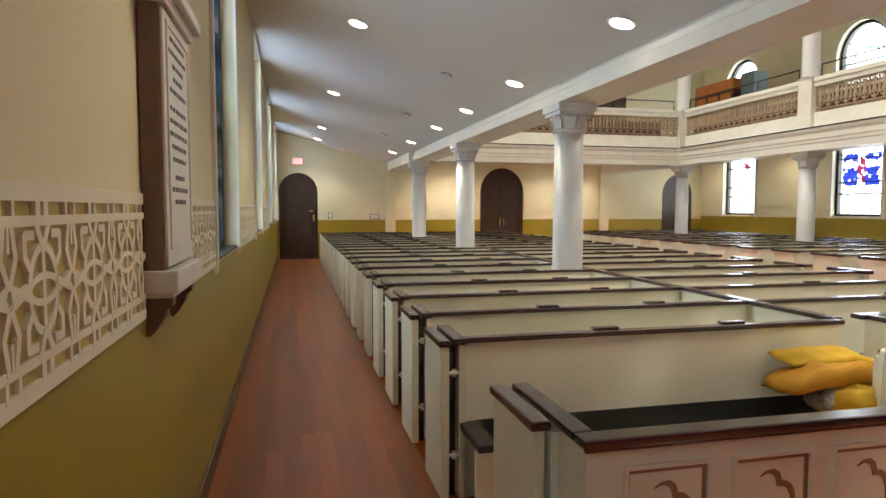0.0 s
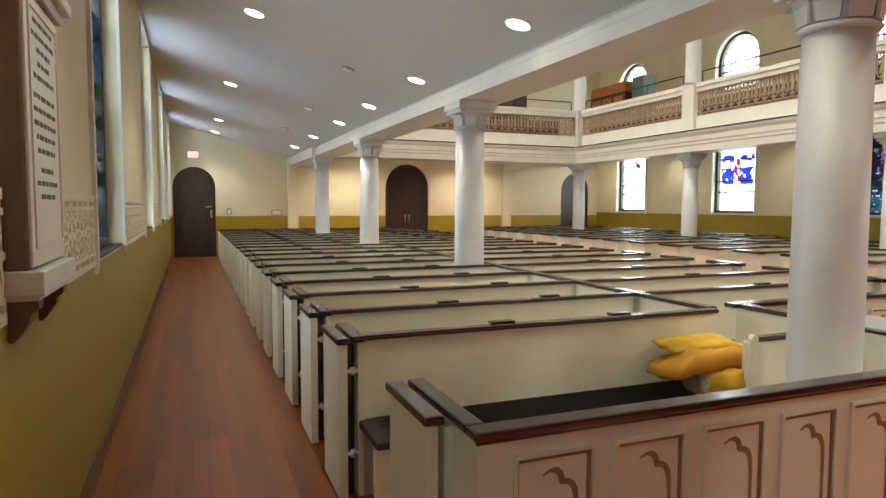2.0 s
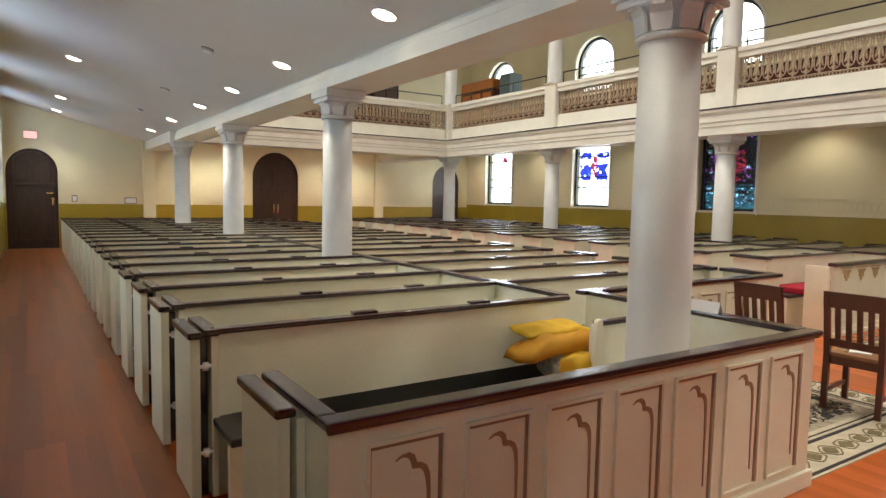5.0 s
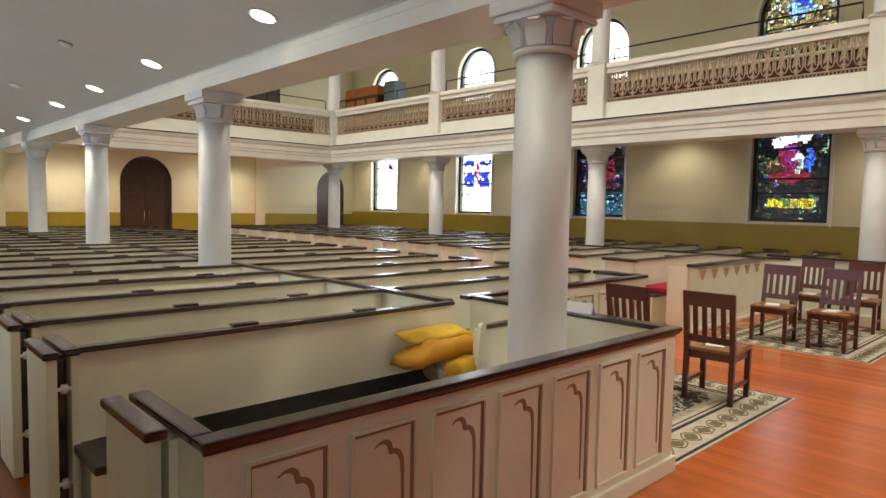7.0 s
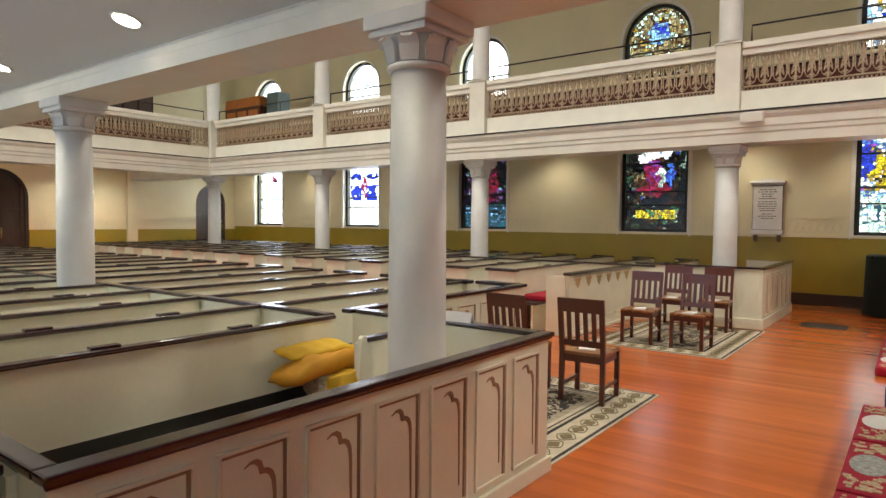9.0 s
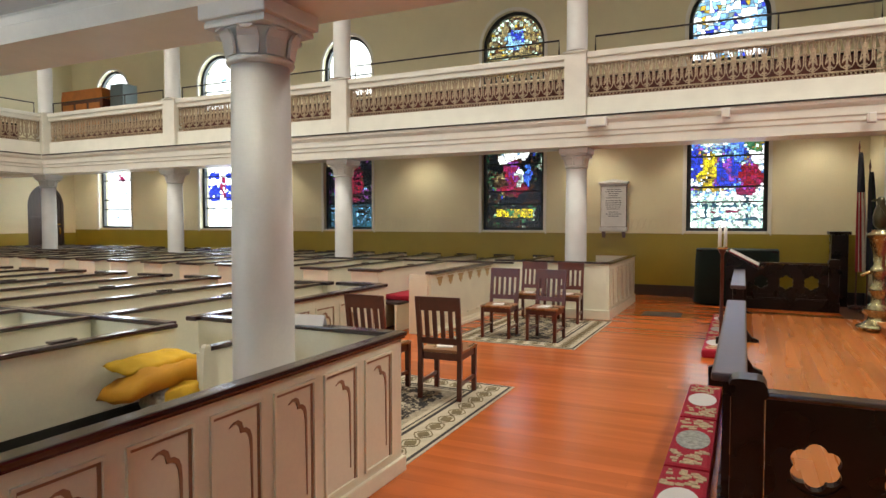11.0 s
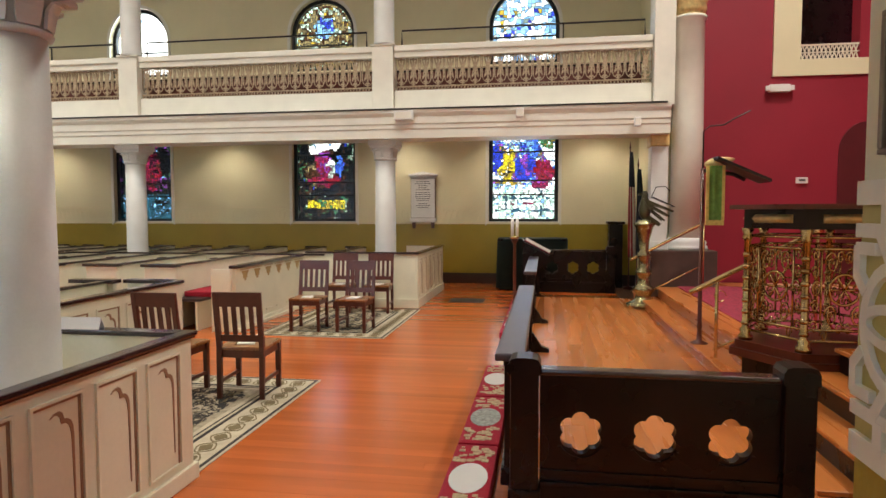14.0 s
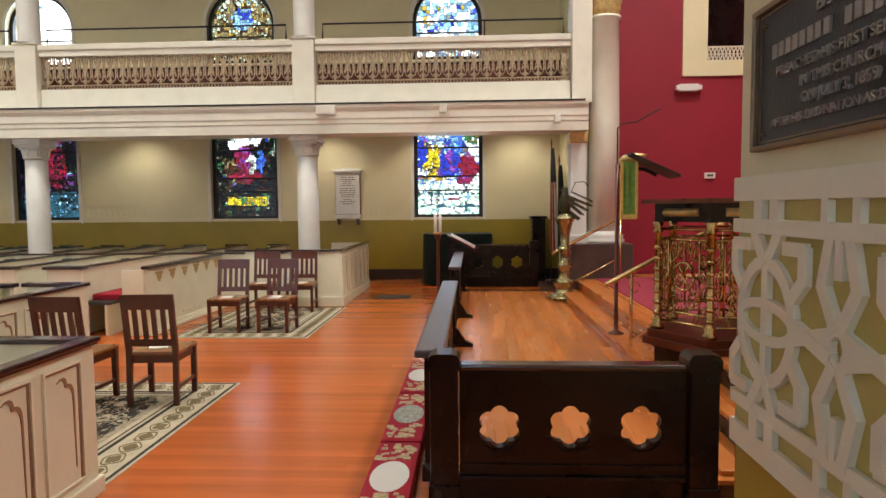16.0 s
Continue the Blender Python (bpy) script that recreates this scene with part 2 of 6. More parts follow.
def part(name, bm, mat, parent, label=""):
    ob = new(name, mesh_of(name, bm, mat))
    ob.parent = parent
    return tagged(ob, label)


def thing(name, label, category, group="", at=None):
    ob = new(name)
    ob.empty_display_size = 0.2
    if at is not None:
        ob.matrix_basis = at
    return tagged(ob, label, category, group)


def setting(name, bm, mat, label="", category=""):
    return tagged(new(name, mesh_of(name, bm, mat)), label, category, kind="structure")


def arch(w, spring, top, n=14):
    """Half-ellipse points from the right springing to the left one, about 0."""
    return [(w / 2 * math.cos(math.pi * k / n), spring + (top - spring) * math.sin(math.pi * k / n)) for k in range(n + 1)]


def wall(bm, axis, a, b, u0, u1, z0, z1, openings):
    """A wall from a to b across the axis, u0 to u1 along, with openings (middle, width, sill, spring, top) cut right through."""
    def blk(p, q, lo, hi):
        if q - p > 1e-4 and hi - lo > 1e-4:
            prism(bm, [(p, lo), (q, lo), (q, hi), (p, hi)], axis, a, b)
    at = u0
    stacks = {}
    for o in openings:
        stacks.setdefault((o[0], o[1]), []).append(o)
    for (m, w), os_ in sorted(stacks.items()):
        blk(at, m - w / 2, z0, z1)
        z = z0
        for _, _, sill, spring, top in sorted(os_, key=lambda o: o[2]):
            blk(m - w / 2, m + w / 2, z, min(max(sill, z0), z1))
            z = min(max(z, top), z1)
            if top > spring and top <= z1:
                ps = arch(w, spring, top)
                for (p, pz), (q, qz) in zip(ps, ps[1:]):
                    prism(bm, [(m + p, pz), (m + p, top), (m + q, top), (m + q, qz)] if abs(pz - top) > 1e-6 and abs(qz - top) > 1e-6 else
                          ([(m + p, pz), (m + p, top), (m + q, qz)] if abs(qz - top) < 1e-6 else [(m + p, pz), (m + q, top), (m + q, qz)]), axis, a, b)
        blk(m - w / 2, m + w / 2, z, z1)
        at = m + w / 2
    blk(at, u1, z0, z1)
    return bm

# ---- the building ----
TOP = 9.2
DADO = 1.25
DADO_R = 1.36
WIN_W = 1.56
LOW = (1.40, 3.75, 3.75)
UP = (4.95, 5.82, 6.62)
side = [(y, WIN_W, *LOW) for y in WINDOWS] + [(y, WIN_W, *UP) for y in WINDOWS]
LOW_L = (1.26, 4.00, 4.00)
WIN_WL = 1.70
side_l = [(y, WIN_WL, *LOW_L) for y in WINDOWS_L] + [(y, WIN_WL, *UP) for y in WINDOWS_L]
setting("wall_left", wall(bmesh.new(), "x", LEFT - 0.35, LEFT, FRONT, BACK, DADO, TOP, side_l), CREAM)
setting("wall_left_dado", cube(LEFT - 0.35, FRONT, 0, LEFT, BACK, DADO), OLIVE)
setting("wall_right", wall(bmesh.new(), "x", RIGHT, RIGHT + 0.35, FRONT, BACK, DADO_R, TOP, side), CREAM)
setting("wall_right_dado", cube(RIGHT, FRONT, 0, RIGHT + 0.35, BACK, DADO_R), OLIVE)
DOORS = [(-0.02, 1.22, 2.15, 2.76), (6.81, 1.55, 2.2, 3.01), (13.58, 1.22, 2.15, 2.86)]
doors = [(m, w, 0, s, t) for m, w, s, t in DOORS]
setting("wall_back", wall(bmesh.new(), "y", BACK, BACK + 0.35, LEFT, RIGHT, DADO, TOP, doors), CREAM)
setting("wall_back_dado", wall(bmesh.new(), "y", BACK, BACK + 0.35, LEFT, RIGHT, 0, DADO, [(m, w, 0, 9, 9) for m, w, s, t in DOORS]), OLIVE)
setting("ceiling", cube(LEFT - 0.35, -9, TOP, RIGHT + 0.35, BACK + 0.35, TOP + 0.2), CEIL)
bm = bmesh.new()
box(bm, LEFT, FRONT, 0, LEFT + 0.022, BACK, 0.13, 0.006)
setting("baseboard_left", bm, material("brown_olive_skirting", (0.14, 0.075, 0.022), 0.45, vary=0.2, scale=2))
setting("baseboard_right", cube(RIGHT - 0.025, FRONT, 0, RIGHT, BACK, 0.24), BASE)
# front wall pier beside the camera and the closing walls round the chancel
setting("wall_front_pier", cube(LEFT, -0.98, DADO, 1.22, -0.68, TOP), CREAM)
setting("wall_front_pier_dado", cube(LEFT, -0.98, 0, 1.22, -0.68, DADO), OLIVE)
setting("wall_pier_return", cube(0.92, -8, 0, 1.22, -0.98, TOP), CREAM)
setting("wall_front_right", cube(11.2, FRONT - 0.3, 0, RIGHT + 0.35, FRONT, TOP), CREAM)
RED_X = 11.5
setting("wall_chancel_side", wall(bmesh.new(), "x", RED_X, RED_X + 0.3, -8, FRONT - 0.3, 0, TOP, [(-4.75, 0.9, 4.12, 6.2, 6.2)]), RED)
setting("wall_chancel_end", cube(1.22, -8.3, 0, RED_X + 0.3, -8, TOP), RED)
setting("opening_backing", cube(RED_X + 0.9, -5.6, 3.5, RED_X + 1.0, -3.9, 6.8), DARKWOOD)

# floor
setting("floor", cube(LEFT - 0.35, -8.3, -0.22, RIGHT + 0.35, BACK + 0.35, -0.026), UNDER)
setting("floor_under_pews", cube(0.62, 4.0, -0.026, 13.3, BACK, -0.002), FLOOR, "worn heart pine boards under the pews")

# galleries
GAL_L, GAL_R = 3.42, 10.55
GAL_B = 16.36
FASCIA = [(0.00, 2.86), (0.00, 3.00), (0.015, 3.02), (0.015, 3.08), (0.03, 3.10), (0.03, 3.21), (0.05, 3.24), (0.065, 3.27), (0.065, 3.32), (-0.51, 3.32), (-0.51, 3.095), (-0.545, 3.06), (-0.545, 3.00), (-0.58, 2.98), (-0.58, 2.86)]


def gallery_front(name, axis, sign, at, u0, u1):
    """A moulded gallery beam that runs along the wall."""
    pts = [(at + sign * o, z) for o, z in FASCIA]
    bm = bmesh.new()
    n = len(pts)
    def place(o, z, u):
        return (o, u, z) if axis == "y" else (u, o, z)
    lo = [bm.verts.new(place(o, z, u0)) for o, z in pts]
    hi = [bm.verts.new(place(o, z, u1)) for o, z in pts]
    bm.faces.new(lo)
    bm.faces.new(hi[::-1])
    for i in range(n):
        bm.faces.new((lo[i], lo[(i + 1) % n], hi[(i + 1) % n], hi[i]))
    return setting(name, bm, WHITE, "cream painted gallery beam with stepped mouldings", "gallery beam")


gallery_front("gallery_beam_left", "y", 1, GAL_L, -0.68, GAL_B)
gallery_front("gallery_beam_right", "y", -1, GAL_R, -2.11, GAL_B)
gallery_front("gallery_beam_back", "x", -1, GAL_B, GAL_L, GAL_R)
# bead on the beams, its shadow line put in as a black strip
setting("gallery_shadow_bead_right", cube(GAL_R - 0.085, -2.05, 3.322, GAL_R - 0.03, GAL_B - 0.1, 3.345), IRON)
setting("gallery_shadow_bead_left", cube(GAL_L + 0.03, -0.6, 3.322, GAL_L + 0.085, GAL_B - 0.1, 3.345), IRON)
setting("gallery_shadow_bead_back", cube(GAL_L + 0.1, GAL_B - 0.085, 3.322, GAL_R - 0.1, GAL_B - 0.03, 3.345), IRON)
# sloping ceilings under the galleries, with the raked floors above
EAVE_IN, EAVE_OUT = 3.10, 4.07
IN_L, IN_R = GAL_L - 0.51, GAL_R + 0.51
bm = prism(bmesh.new(), [(LEFT, EAVE_OUT), (IN_L - 0.002, EAVE_IN), (IN_L - 0.002, 3.36), (LEFT, EAVE_OUT + 0.3)], "y", -0.68, BACK)
setting("ceiling_under_left_gallery", bm, CEIL)
bm = prism(bmesh.new(), [(RIGHT, EAVE_OUT), (IN_R + 0.002, EAVE_IN), (IN_R + 0.002, 3.36), (RIGHT, EAVE_OUT + 0.3)], "y", FRONT, BACK)
setting("ceiling_under_right_gallery", bm, CEIL)
bm = prism(bmesh.new(), [(BACK, 3.9), (GAL_B + 0.512, EAVE_IN), (GAL_B + 0.512, 3.36), (BACK, 4.2)], "x", IN_L + 0.002, IN_R - 0.002)
setting("ceiling_under_back_gallery", bm, CEIL)
for name, x0, x1 in (("beam_left_end", GAL_L - 0.58, GAL_L), ("beam_right_end", GAL_R, GAL_R + 0.58)):
    setting(name, prism(bmesh.new(), [(x0, 2.862), (x1, 2.862), (x1, 3.30), (x0, 3.30)], "y", GAL_B + 0.582, BACK), WHITE)
# pilasters on the back wall
for x in (2.93, 10.62):
    setting("pilaster", cube(x - 0.17, BACK - 0.1, 0, x + 0.17, BACK, 4.2, bevel=0.01), CREAM)


# balustrades
def baluster_panel():
    """One pierced upright of the balustrade: a waisted bar with a roundel and a foot arch."""
    bm = bmesh.new()
    d = 0.012
    prism(bm, [(-0.012, 0), (0.012, 0), (0.012, 0.42), (-0.012, 0.42)], "y", -d, d)
    prism(bm, [(-0.055, 0.36), (-0.018, 0.24), (0.018, 0.24), (0.055, 0.36), (0.03, 0.36), (0, 0.27), (-0.03, 0.36)], "y", -d * 0.8, d * 0.8)
    prism(bm, [(-0.05, 0.12), (0, 0.2), (0.05, 0.12), (0.03, 0.12), (0, 0.165), (-0.03, 0.12)], "y", -d * 0.8, d * 0.8)
    prism(bm, [(0.032 * math.cos(k * math.pi / 4), 0.215 + 0.032 * math.sin(k * math.pi / 4)) for k in range(8)], "y", -d * 1.3, d * 1.3)
    prism(bm, [(-0.06, 0.385), (0.06, 0.385), (0.06, 0.405), (-0.06, 0.405)], "y", -d, d)
    prism(bm, [(-0.045, 0.05), (0.045, 0.05), (0.02, 0.075), (-0.02, 0.075)], "y", -d, d)
    for e in (1, -1):
        for p, q in (((0.052, 0.40), (0.020, 0.28)), ((0.020, 0.28), (0.048, 0.10))):
            prism(bm, [(e * p[0] - 0.007, p[1]), (e * p[0] + 0.007, p[1]), (e * q[0] + 0.007, q[1]), (e * q[0] - 0.007, q[1])], "y", -d * 0.75, d * 0.75)
    arc = [(0.085 * math.cos(t), 0.105 + 0.085 * math.sin(t)) for t in [math.pi * (1 + k / 10) for k in range(11)]]
    for p, q in zip(arc, arc[1:]):
        prism(bm, [p, q, (q[0] * 0.88, 0.105 + (q[1] - 0.105) * 0.88), (p[0] * 0.88, 0.105 + (p[1] - 0.105) * 0.88)], "y", -d * 0.9, d * 0.9)
    for u in (-0.085, 0.085):
        prism(bm, [(u - 0.008, 0.10), (u + 0.008, 0.10), (u + 0.008, 0.42), (u - 0.008, 0.42)], "y", -d * 0.7, d * 0.7)
    prism(bm, [(-0.09, 0.235), (0.09, 0.235), (0.09, 0.25), (-0.09, 0.25)], "y", -d * 0.6, d * 0.6)
    return mesh_of("baluster", bm, BALUSTER)


BAL = baluster_panel()


def post_run(name, p, q, label):
    """A stretch of gallery front between two posts: lower board, balusters, lattice foot and cap rail."""
    (x0, y0), (x1, y1) = p, q
    length = math.hypot(x1 - x0, y1 - y0)
    ob = thing(name, label, "balustrade", "gallery balustrades", pose(x0, y0, 0, 0, 0, math.degrees(math.atan2(y1 - y0, x1 - x0))))
    part("bottom_board", cube(0, -0.05, 3.325, length, 0.05, 3.70, bevel=0.008), WHITE, ob)
    bm = cube(0, -0.07, 4.25, length, 0.07, 4.35, bevel=0.012)
    box(bm, 0, -0.10, 4.35, length, 0.10, 4.45, 0.015)
    part("cap_rail", bm, WHITE, ob, "cream moulded cap rail")
    part("bottom_bar", cube(0, -0.018, 3.765, length, 0.018, 3.78), BALUSTER, ob)
    n = max(2, int(length / 0.21))
    step = length / n
    bm = bmesh.new()
    m = int(length / 0.055)
    for i in range(m):
        u = i * length / m
        w = length / m
        prism(bm, [(u, 3.702), (u + 0.012, 3.702), (u + w, 3.768), (u + w - 0.012, 3.768)], "y", -0.006, 0.006)
        prism(bm, [(u + w - 0.012, 3.702), (u + w, 3.702), (u + 0.012, 3.768), (u, 3.768)], "y", -0.005, 0.005)
    part("lattice", bm, BALUSTER, ob)
    for i in range(n):
        b = new("baluster", BAL)
        b.parent = ob
        b.matrix_basis = pose((i + 0.5) * step, 0, 3.78)
        b.scale = (1.1, 1, 1.12)
    # iron hand rail above
    bm = bmesh.new()
    tube(bm, [(0.12, 0, 4.45), (0.12, 0, 4.71), (length - 0.12, 0, 4.71), (length - 0.12, 0, 4.45)], 0.015)
    tube(bm, [(length / 3, 0, 4.45), (length / 3, 0, 4.71)], 0.013)
    part("hand_rail", bm, IRON, ob, "thin black iron safety rail")
    return ob


def gallery_post(x, y, turn, upper=True):
    ob = thing("gallery_post", "cream panelled gallery post carrying a slim upper column", "post", "gallery posts", pose(x, y, 0, 0, 0, turn))
    bm = cube(-0.185, -0.14, 3.325, 0.185, 0.14, 4.44, bevel=0.012)
    part("pedestal", bm, WHITE, ob)
    part("pedestal_cap", cube(-0.21, -0.16, 4.44, 0.21, 0.16, 4.475, bevel=0.01), WHITE, ob)
    if upper:
        part("shaft", lathe(bmesh.new(), [(0.185, 4.475), (0.185, 4.50), (0.175, 4.53), (0.17, 6.0), (0.16, TOP - 0.02)], 28), COLWHITE, ob, "white round upper column")
    return ob


gx_r, gx_l, gy_b = COL_R - 0.02, COL_L + 0.02, COLUMNS[3]
for y in COLUMNS[:3]:
    gallery_post(gx_r, y, 90)
    gallery_post(gx_l, y, 90)
for x in (gx_r, gx_l):
    gallery_post(x, gy_b, 0)
ys = [-2.06] + COLUMNS[:3] + [gy_b]
for a, b in zip(ys, ys[1:]):
    post_run("balustrade", (gx_r, a + 0.19), (gx_r, b - 0.19), "gilded pierced iron balustrade between cream rails on the gallery")
ys = [-0.6] + COLUMNS[:3] + [gy_b]
for a, b in zip(ys, ys[1:]):
    post_run("balustrade", (gx_l, a + 0.19), (gx_l, b - 0.19), "gilded pierced iron balustrade between cream rails on the gallery")
post_run("balustrade", (gx_l + 0.19, gy_b), (gx_r - 0.19, gy_b), "gilded pierced iron balustrade between cream rails on the gallery")
# gallery pews behind the balustrades
for x, y0, y1 in ((GAL_R + 1.0, FRONT + 0.4, GAL_B - 0.3), (GAL_L - 1.0, -0.5, GAL_B - 0.3)):
    gp = thing("gallery_pew", "long red-brown gallery pew front behind the balustrade", "pew", "gallery pews", pose(x, 0, 0))
    part("panel", cube(-0.02, y0, 3.5, 0.02, y1, 4.16), CHAIR, gp)
    part("top_rail", cube(-0.05, y0, 4.16, 0.05, y1, 4.21, bevel=0.01), RAIL, gp)
gp = thing("gallery_pew", "long red-brown gallery pew front behind the balustrade", "pew", "gallery pews", pose(0, GAL_B + 1.0, 0))
part("panel", cube(GAL_L, -0.02, 3.5, GAL_R, 0.02, 4.16), CHAIR, gp)
part("top_rail", cube(GAL_L, -0.05, 4.16, GAL_R, 0.05, 4.21, bevel=0.01), RAIL, gp)
setting("gallery_end_pier", cube(10.72, FRONT, 3.325, 11.2, -1.88, TOP, bevel=0.01), WHITE)


# columns
def column(x, y):
    ob = thing("column", "white painted round column with a flared leaf capital", "column", "nave columns", pose(x, y, 0))
    part("shaft", lathe(bmesh.new(), [(0.25, 0), (0.25, 0.12), (0.205, 0.16), (0.184, 0.2), (0.181, 1.2), (0.170, 2.52)], 40), COLWHITE, ob)
    part("neck_ring", lathe(bmesh.new(), [(0.170, 2.52), (0.190, 2.525), (0.200, 2.542), (0.190, 2.56), (0.173, 2.565)], 40), COLWHITE, ob)
    part("bell", lathe(bmesh.new(), [(0.172, 2.565), (0.176, 2.63), (0.186, 2.68), (0.20, 2.712), (0.205, 2.72)], 32), COLWHITE, ob)
    for k in range(8):
        a = k * math.pi / 4 + math.pi / 8
        bm = bmesh.new()
        rows = [(0.174, 2.567, 0.052), (0.180, 2.61, 0.060), (0.188, 2.66, 0.064), (0.212, 2.70, 0.058), (0.236, 2.708, 0.044), (0.242, 2.69, 0.026)]
        grid = []
        for r, z, w in rows:
            for rr in (r, r + 0.018):
                grid.append([bm.verts.new((rr * math.cos(a) - s * w * math.sin(a), rr * math.sin(a) + s * w * math.cos(a), z)) for s in (-1, 0, 1)])
        for i in range(len(rows) - 1):
            for o in (0, 1):
                for j in (0, 1):
                    bm.faces.new((grid[2 * i + o][j], grid[2 * i + o][j + 1], grid[2 * i + 2 + o][j + 1], grid[2 * i + 2 + o][j]))
            for j in (0, 2):
                bm.faces.new((grid[2 * i][j], grid[2 * i + 1][j], grid[2 * i + 3][j], grid[2 * i + 2][j]))
        for i in (0, len(rows) - 1):
            for j in (0, 1):
                bm.faces.new((grid[2 * i][j], grid[2 * i][j + 1], grid[2 * i + 1][j + 1], grid[2 * i + 1][j]))
        part("leaf", bm, COLWHITE, ob)
    bm = cube(-0.222, -0.222, 2.72, 0.222, 0.222, 2.752, bevel=0.008)
    box(bm, -0.214, -0.214, 2.752, 0.214, 0.214, 2.765)
    box(bm, -0.245, -0.245, 2.765, 0.245, 0.245, 2.858, 0.012)
    part("abacus", bm, COLWHITE, ob)
    return ob


first_column = column(COL_L, COLUMNS[0])
for x in (COL_L, COL_R):
    for y in COLUMNS:
        if (x, y) != (COL_L, COLUMNS[0]):
            copy_thing(first_column, pose(x, y, 0))

# ---- doors in the back wall ----
def arched_door(name, m, w, spring, top, double):
    ob = thing(name, "dark oak arched double door, closed, with brass pulls" if double else "dark oak arched door, closed, with a push bar", "door", "", pose(m, BACK + 0.06, 0))
    ob["kind"] = "structure"
    outer, inner = arch(w - 0.01, spring, top - 0.005, 20), arch(w - 0.17, spring, top - 0.085, 20)
    bm = bmesh.new()
    ring_o = [(w / 2 - 0.005, 0)] + outer + [(-w / 2 + 0.005, 0)]
    ring_i = [(w / 2 - 0.085, 0)] + inner + [(-w / 2 + 0.085, 0)]
    for i in range(len(ring_o) - 1):
        prism(bm, [ring_o[i], ring_o[i + 1], ring_i[i + 1], ring_i[i]], "y", -0.045, 0.12)
    part("door_frame", bm, DOORWOOD, ob)
    bm = prism(bmesh.new(), ring_i, "y", 0.02, 0.08)
    part("leaf", bm, DOORWOOD, ob)
    bm = bmesh.new()
    box(bm, -w / 2 + 0.09, -0.012, spring - 0.42, w / 2 - 0.09, 0.018, spring - 0.34, 0.008)
    box(bm, -w / 2 + 0.09, -0.012, 0.05, w / 2 - 0.09, 0.018, 0.25, 0.008)
    for u in ((-w / 2 + 0.15, 0, w / 2 - 0.15) if double else (-w / 2 + 0.15, w / 2 - 0.15)):
        box(bm, u - 0.05, -0.010, 0.25, u + 0.05, 0.018, spring - 0.42, 0.006)
        box(bm, u - 0.05, -0.010, spring - 0.34, u + 0.05, 0.018, spring + 0.3, 0.006)
    part("door_panel_frame", bm, DOORWOOD, ob)
    if double:
        for u in (-0.07, 0.07):
            part("handle", tube(bmesh.new(), [(u, -0.02, 0.98), (u, -0.06, 1.0), (u, -0.06, 1.3), (u, -0.02, 1.32)], 0.018), BRASS, ob, "brass pull handle")
    else:
        bm = cube(w / 2 - 0.3, -0.06, 1.52, w / 2 - 0.12, -0.03, 1.56, bevel=0.01)
        box(bm, w / 2 - 0.16, -0.04, 1.2, w / 2 - 0.1, -0.012, 1.42, 0.01)
        part("handle", bm, BRASS, ob, "brass lock and lever")
    return ob


arched_door("door_1", *DOORS[0], False)
arched_door("door_2", *DOORS[1], True)
arched_door("door_3", *DOORS[2], False)
bm = thing("exit_sign", "small lit red exit sign above the arched door", "sign", at=pose(-0.03, BACK - 0.045, 3.12))
part("case", cube(-0.16, -0.03, -0.1, 0.16, 0.045, 0.1, bevel=0.01), PLASTIC, bm)
part("face", cube(-0.145, -0.036, -0.085, 0.145, -0.03, 0.085), EXIT, bm)
fc = bpy.data.curves.new("letters", "FONT")
fc.body, fc.size, fc.extrude, fc.align_x = "EXIT", 0.13, 0.002, "CENTER"
fo = new("letters", fc)
fo.parent = bm
fo.matrix_basis = pose(0, -0.039, -0.045, 90)
fo.data.materials.append(PAPER)

# ---- windows ----
GL = {k: glass("glass_" + k, c) for k, c in dict(
    clear=(0.92, 0.96, 1.0), pale=(0.34, 0.44, 0.40), blue=(0.02, 0.045, 0.50), sky=(0.22, 0.45, 0.75), red=(0.22, 0.008, 0.02), rose=(0.24, 0.016, 0.08),
    gold=(0.40, 0.29, 0.03), green=(0.04, 0.17, 0.08), brown=(0.06, 0.025, 0.012), night=(0.003, 0.005, 0.008), amber=(0.24, 0.20, 0.10), purple=(0.25, 0.06, 0.40), lemon=(0.62, 0.52, 0.02), azure=(0.05, 0.16, 0.75), teal=(0.02, 0.10, 0.16), aqua=(0.55, 0.80, 0.72)).items()}
GL["milk"] = glass("glass_milk", (0.93, 0.97, 1.0), low=0.95)
PALETTE = list(GL)


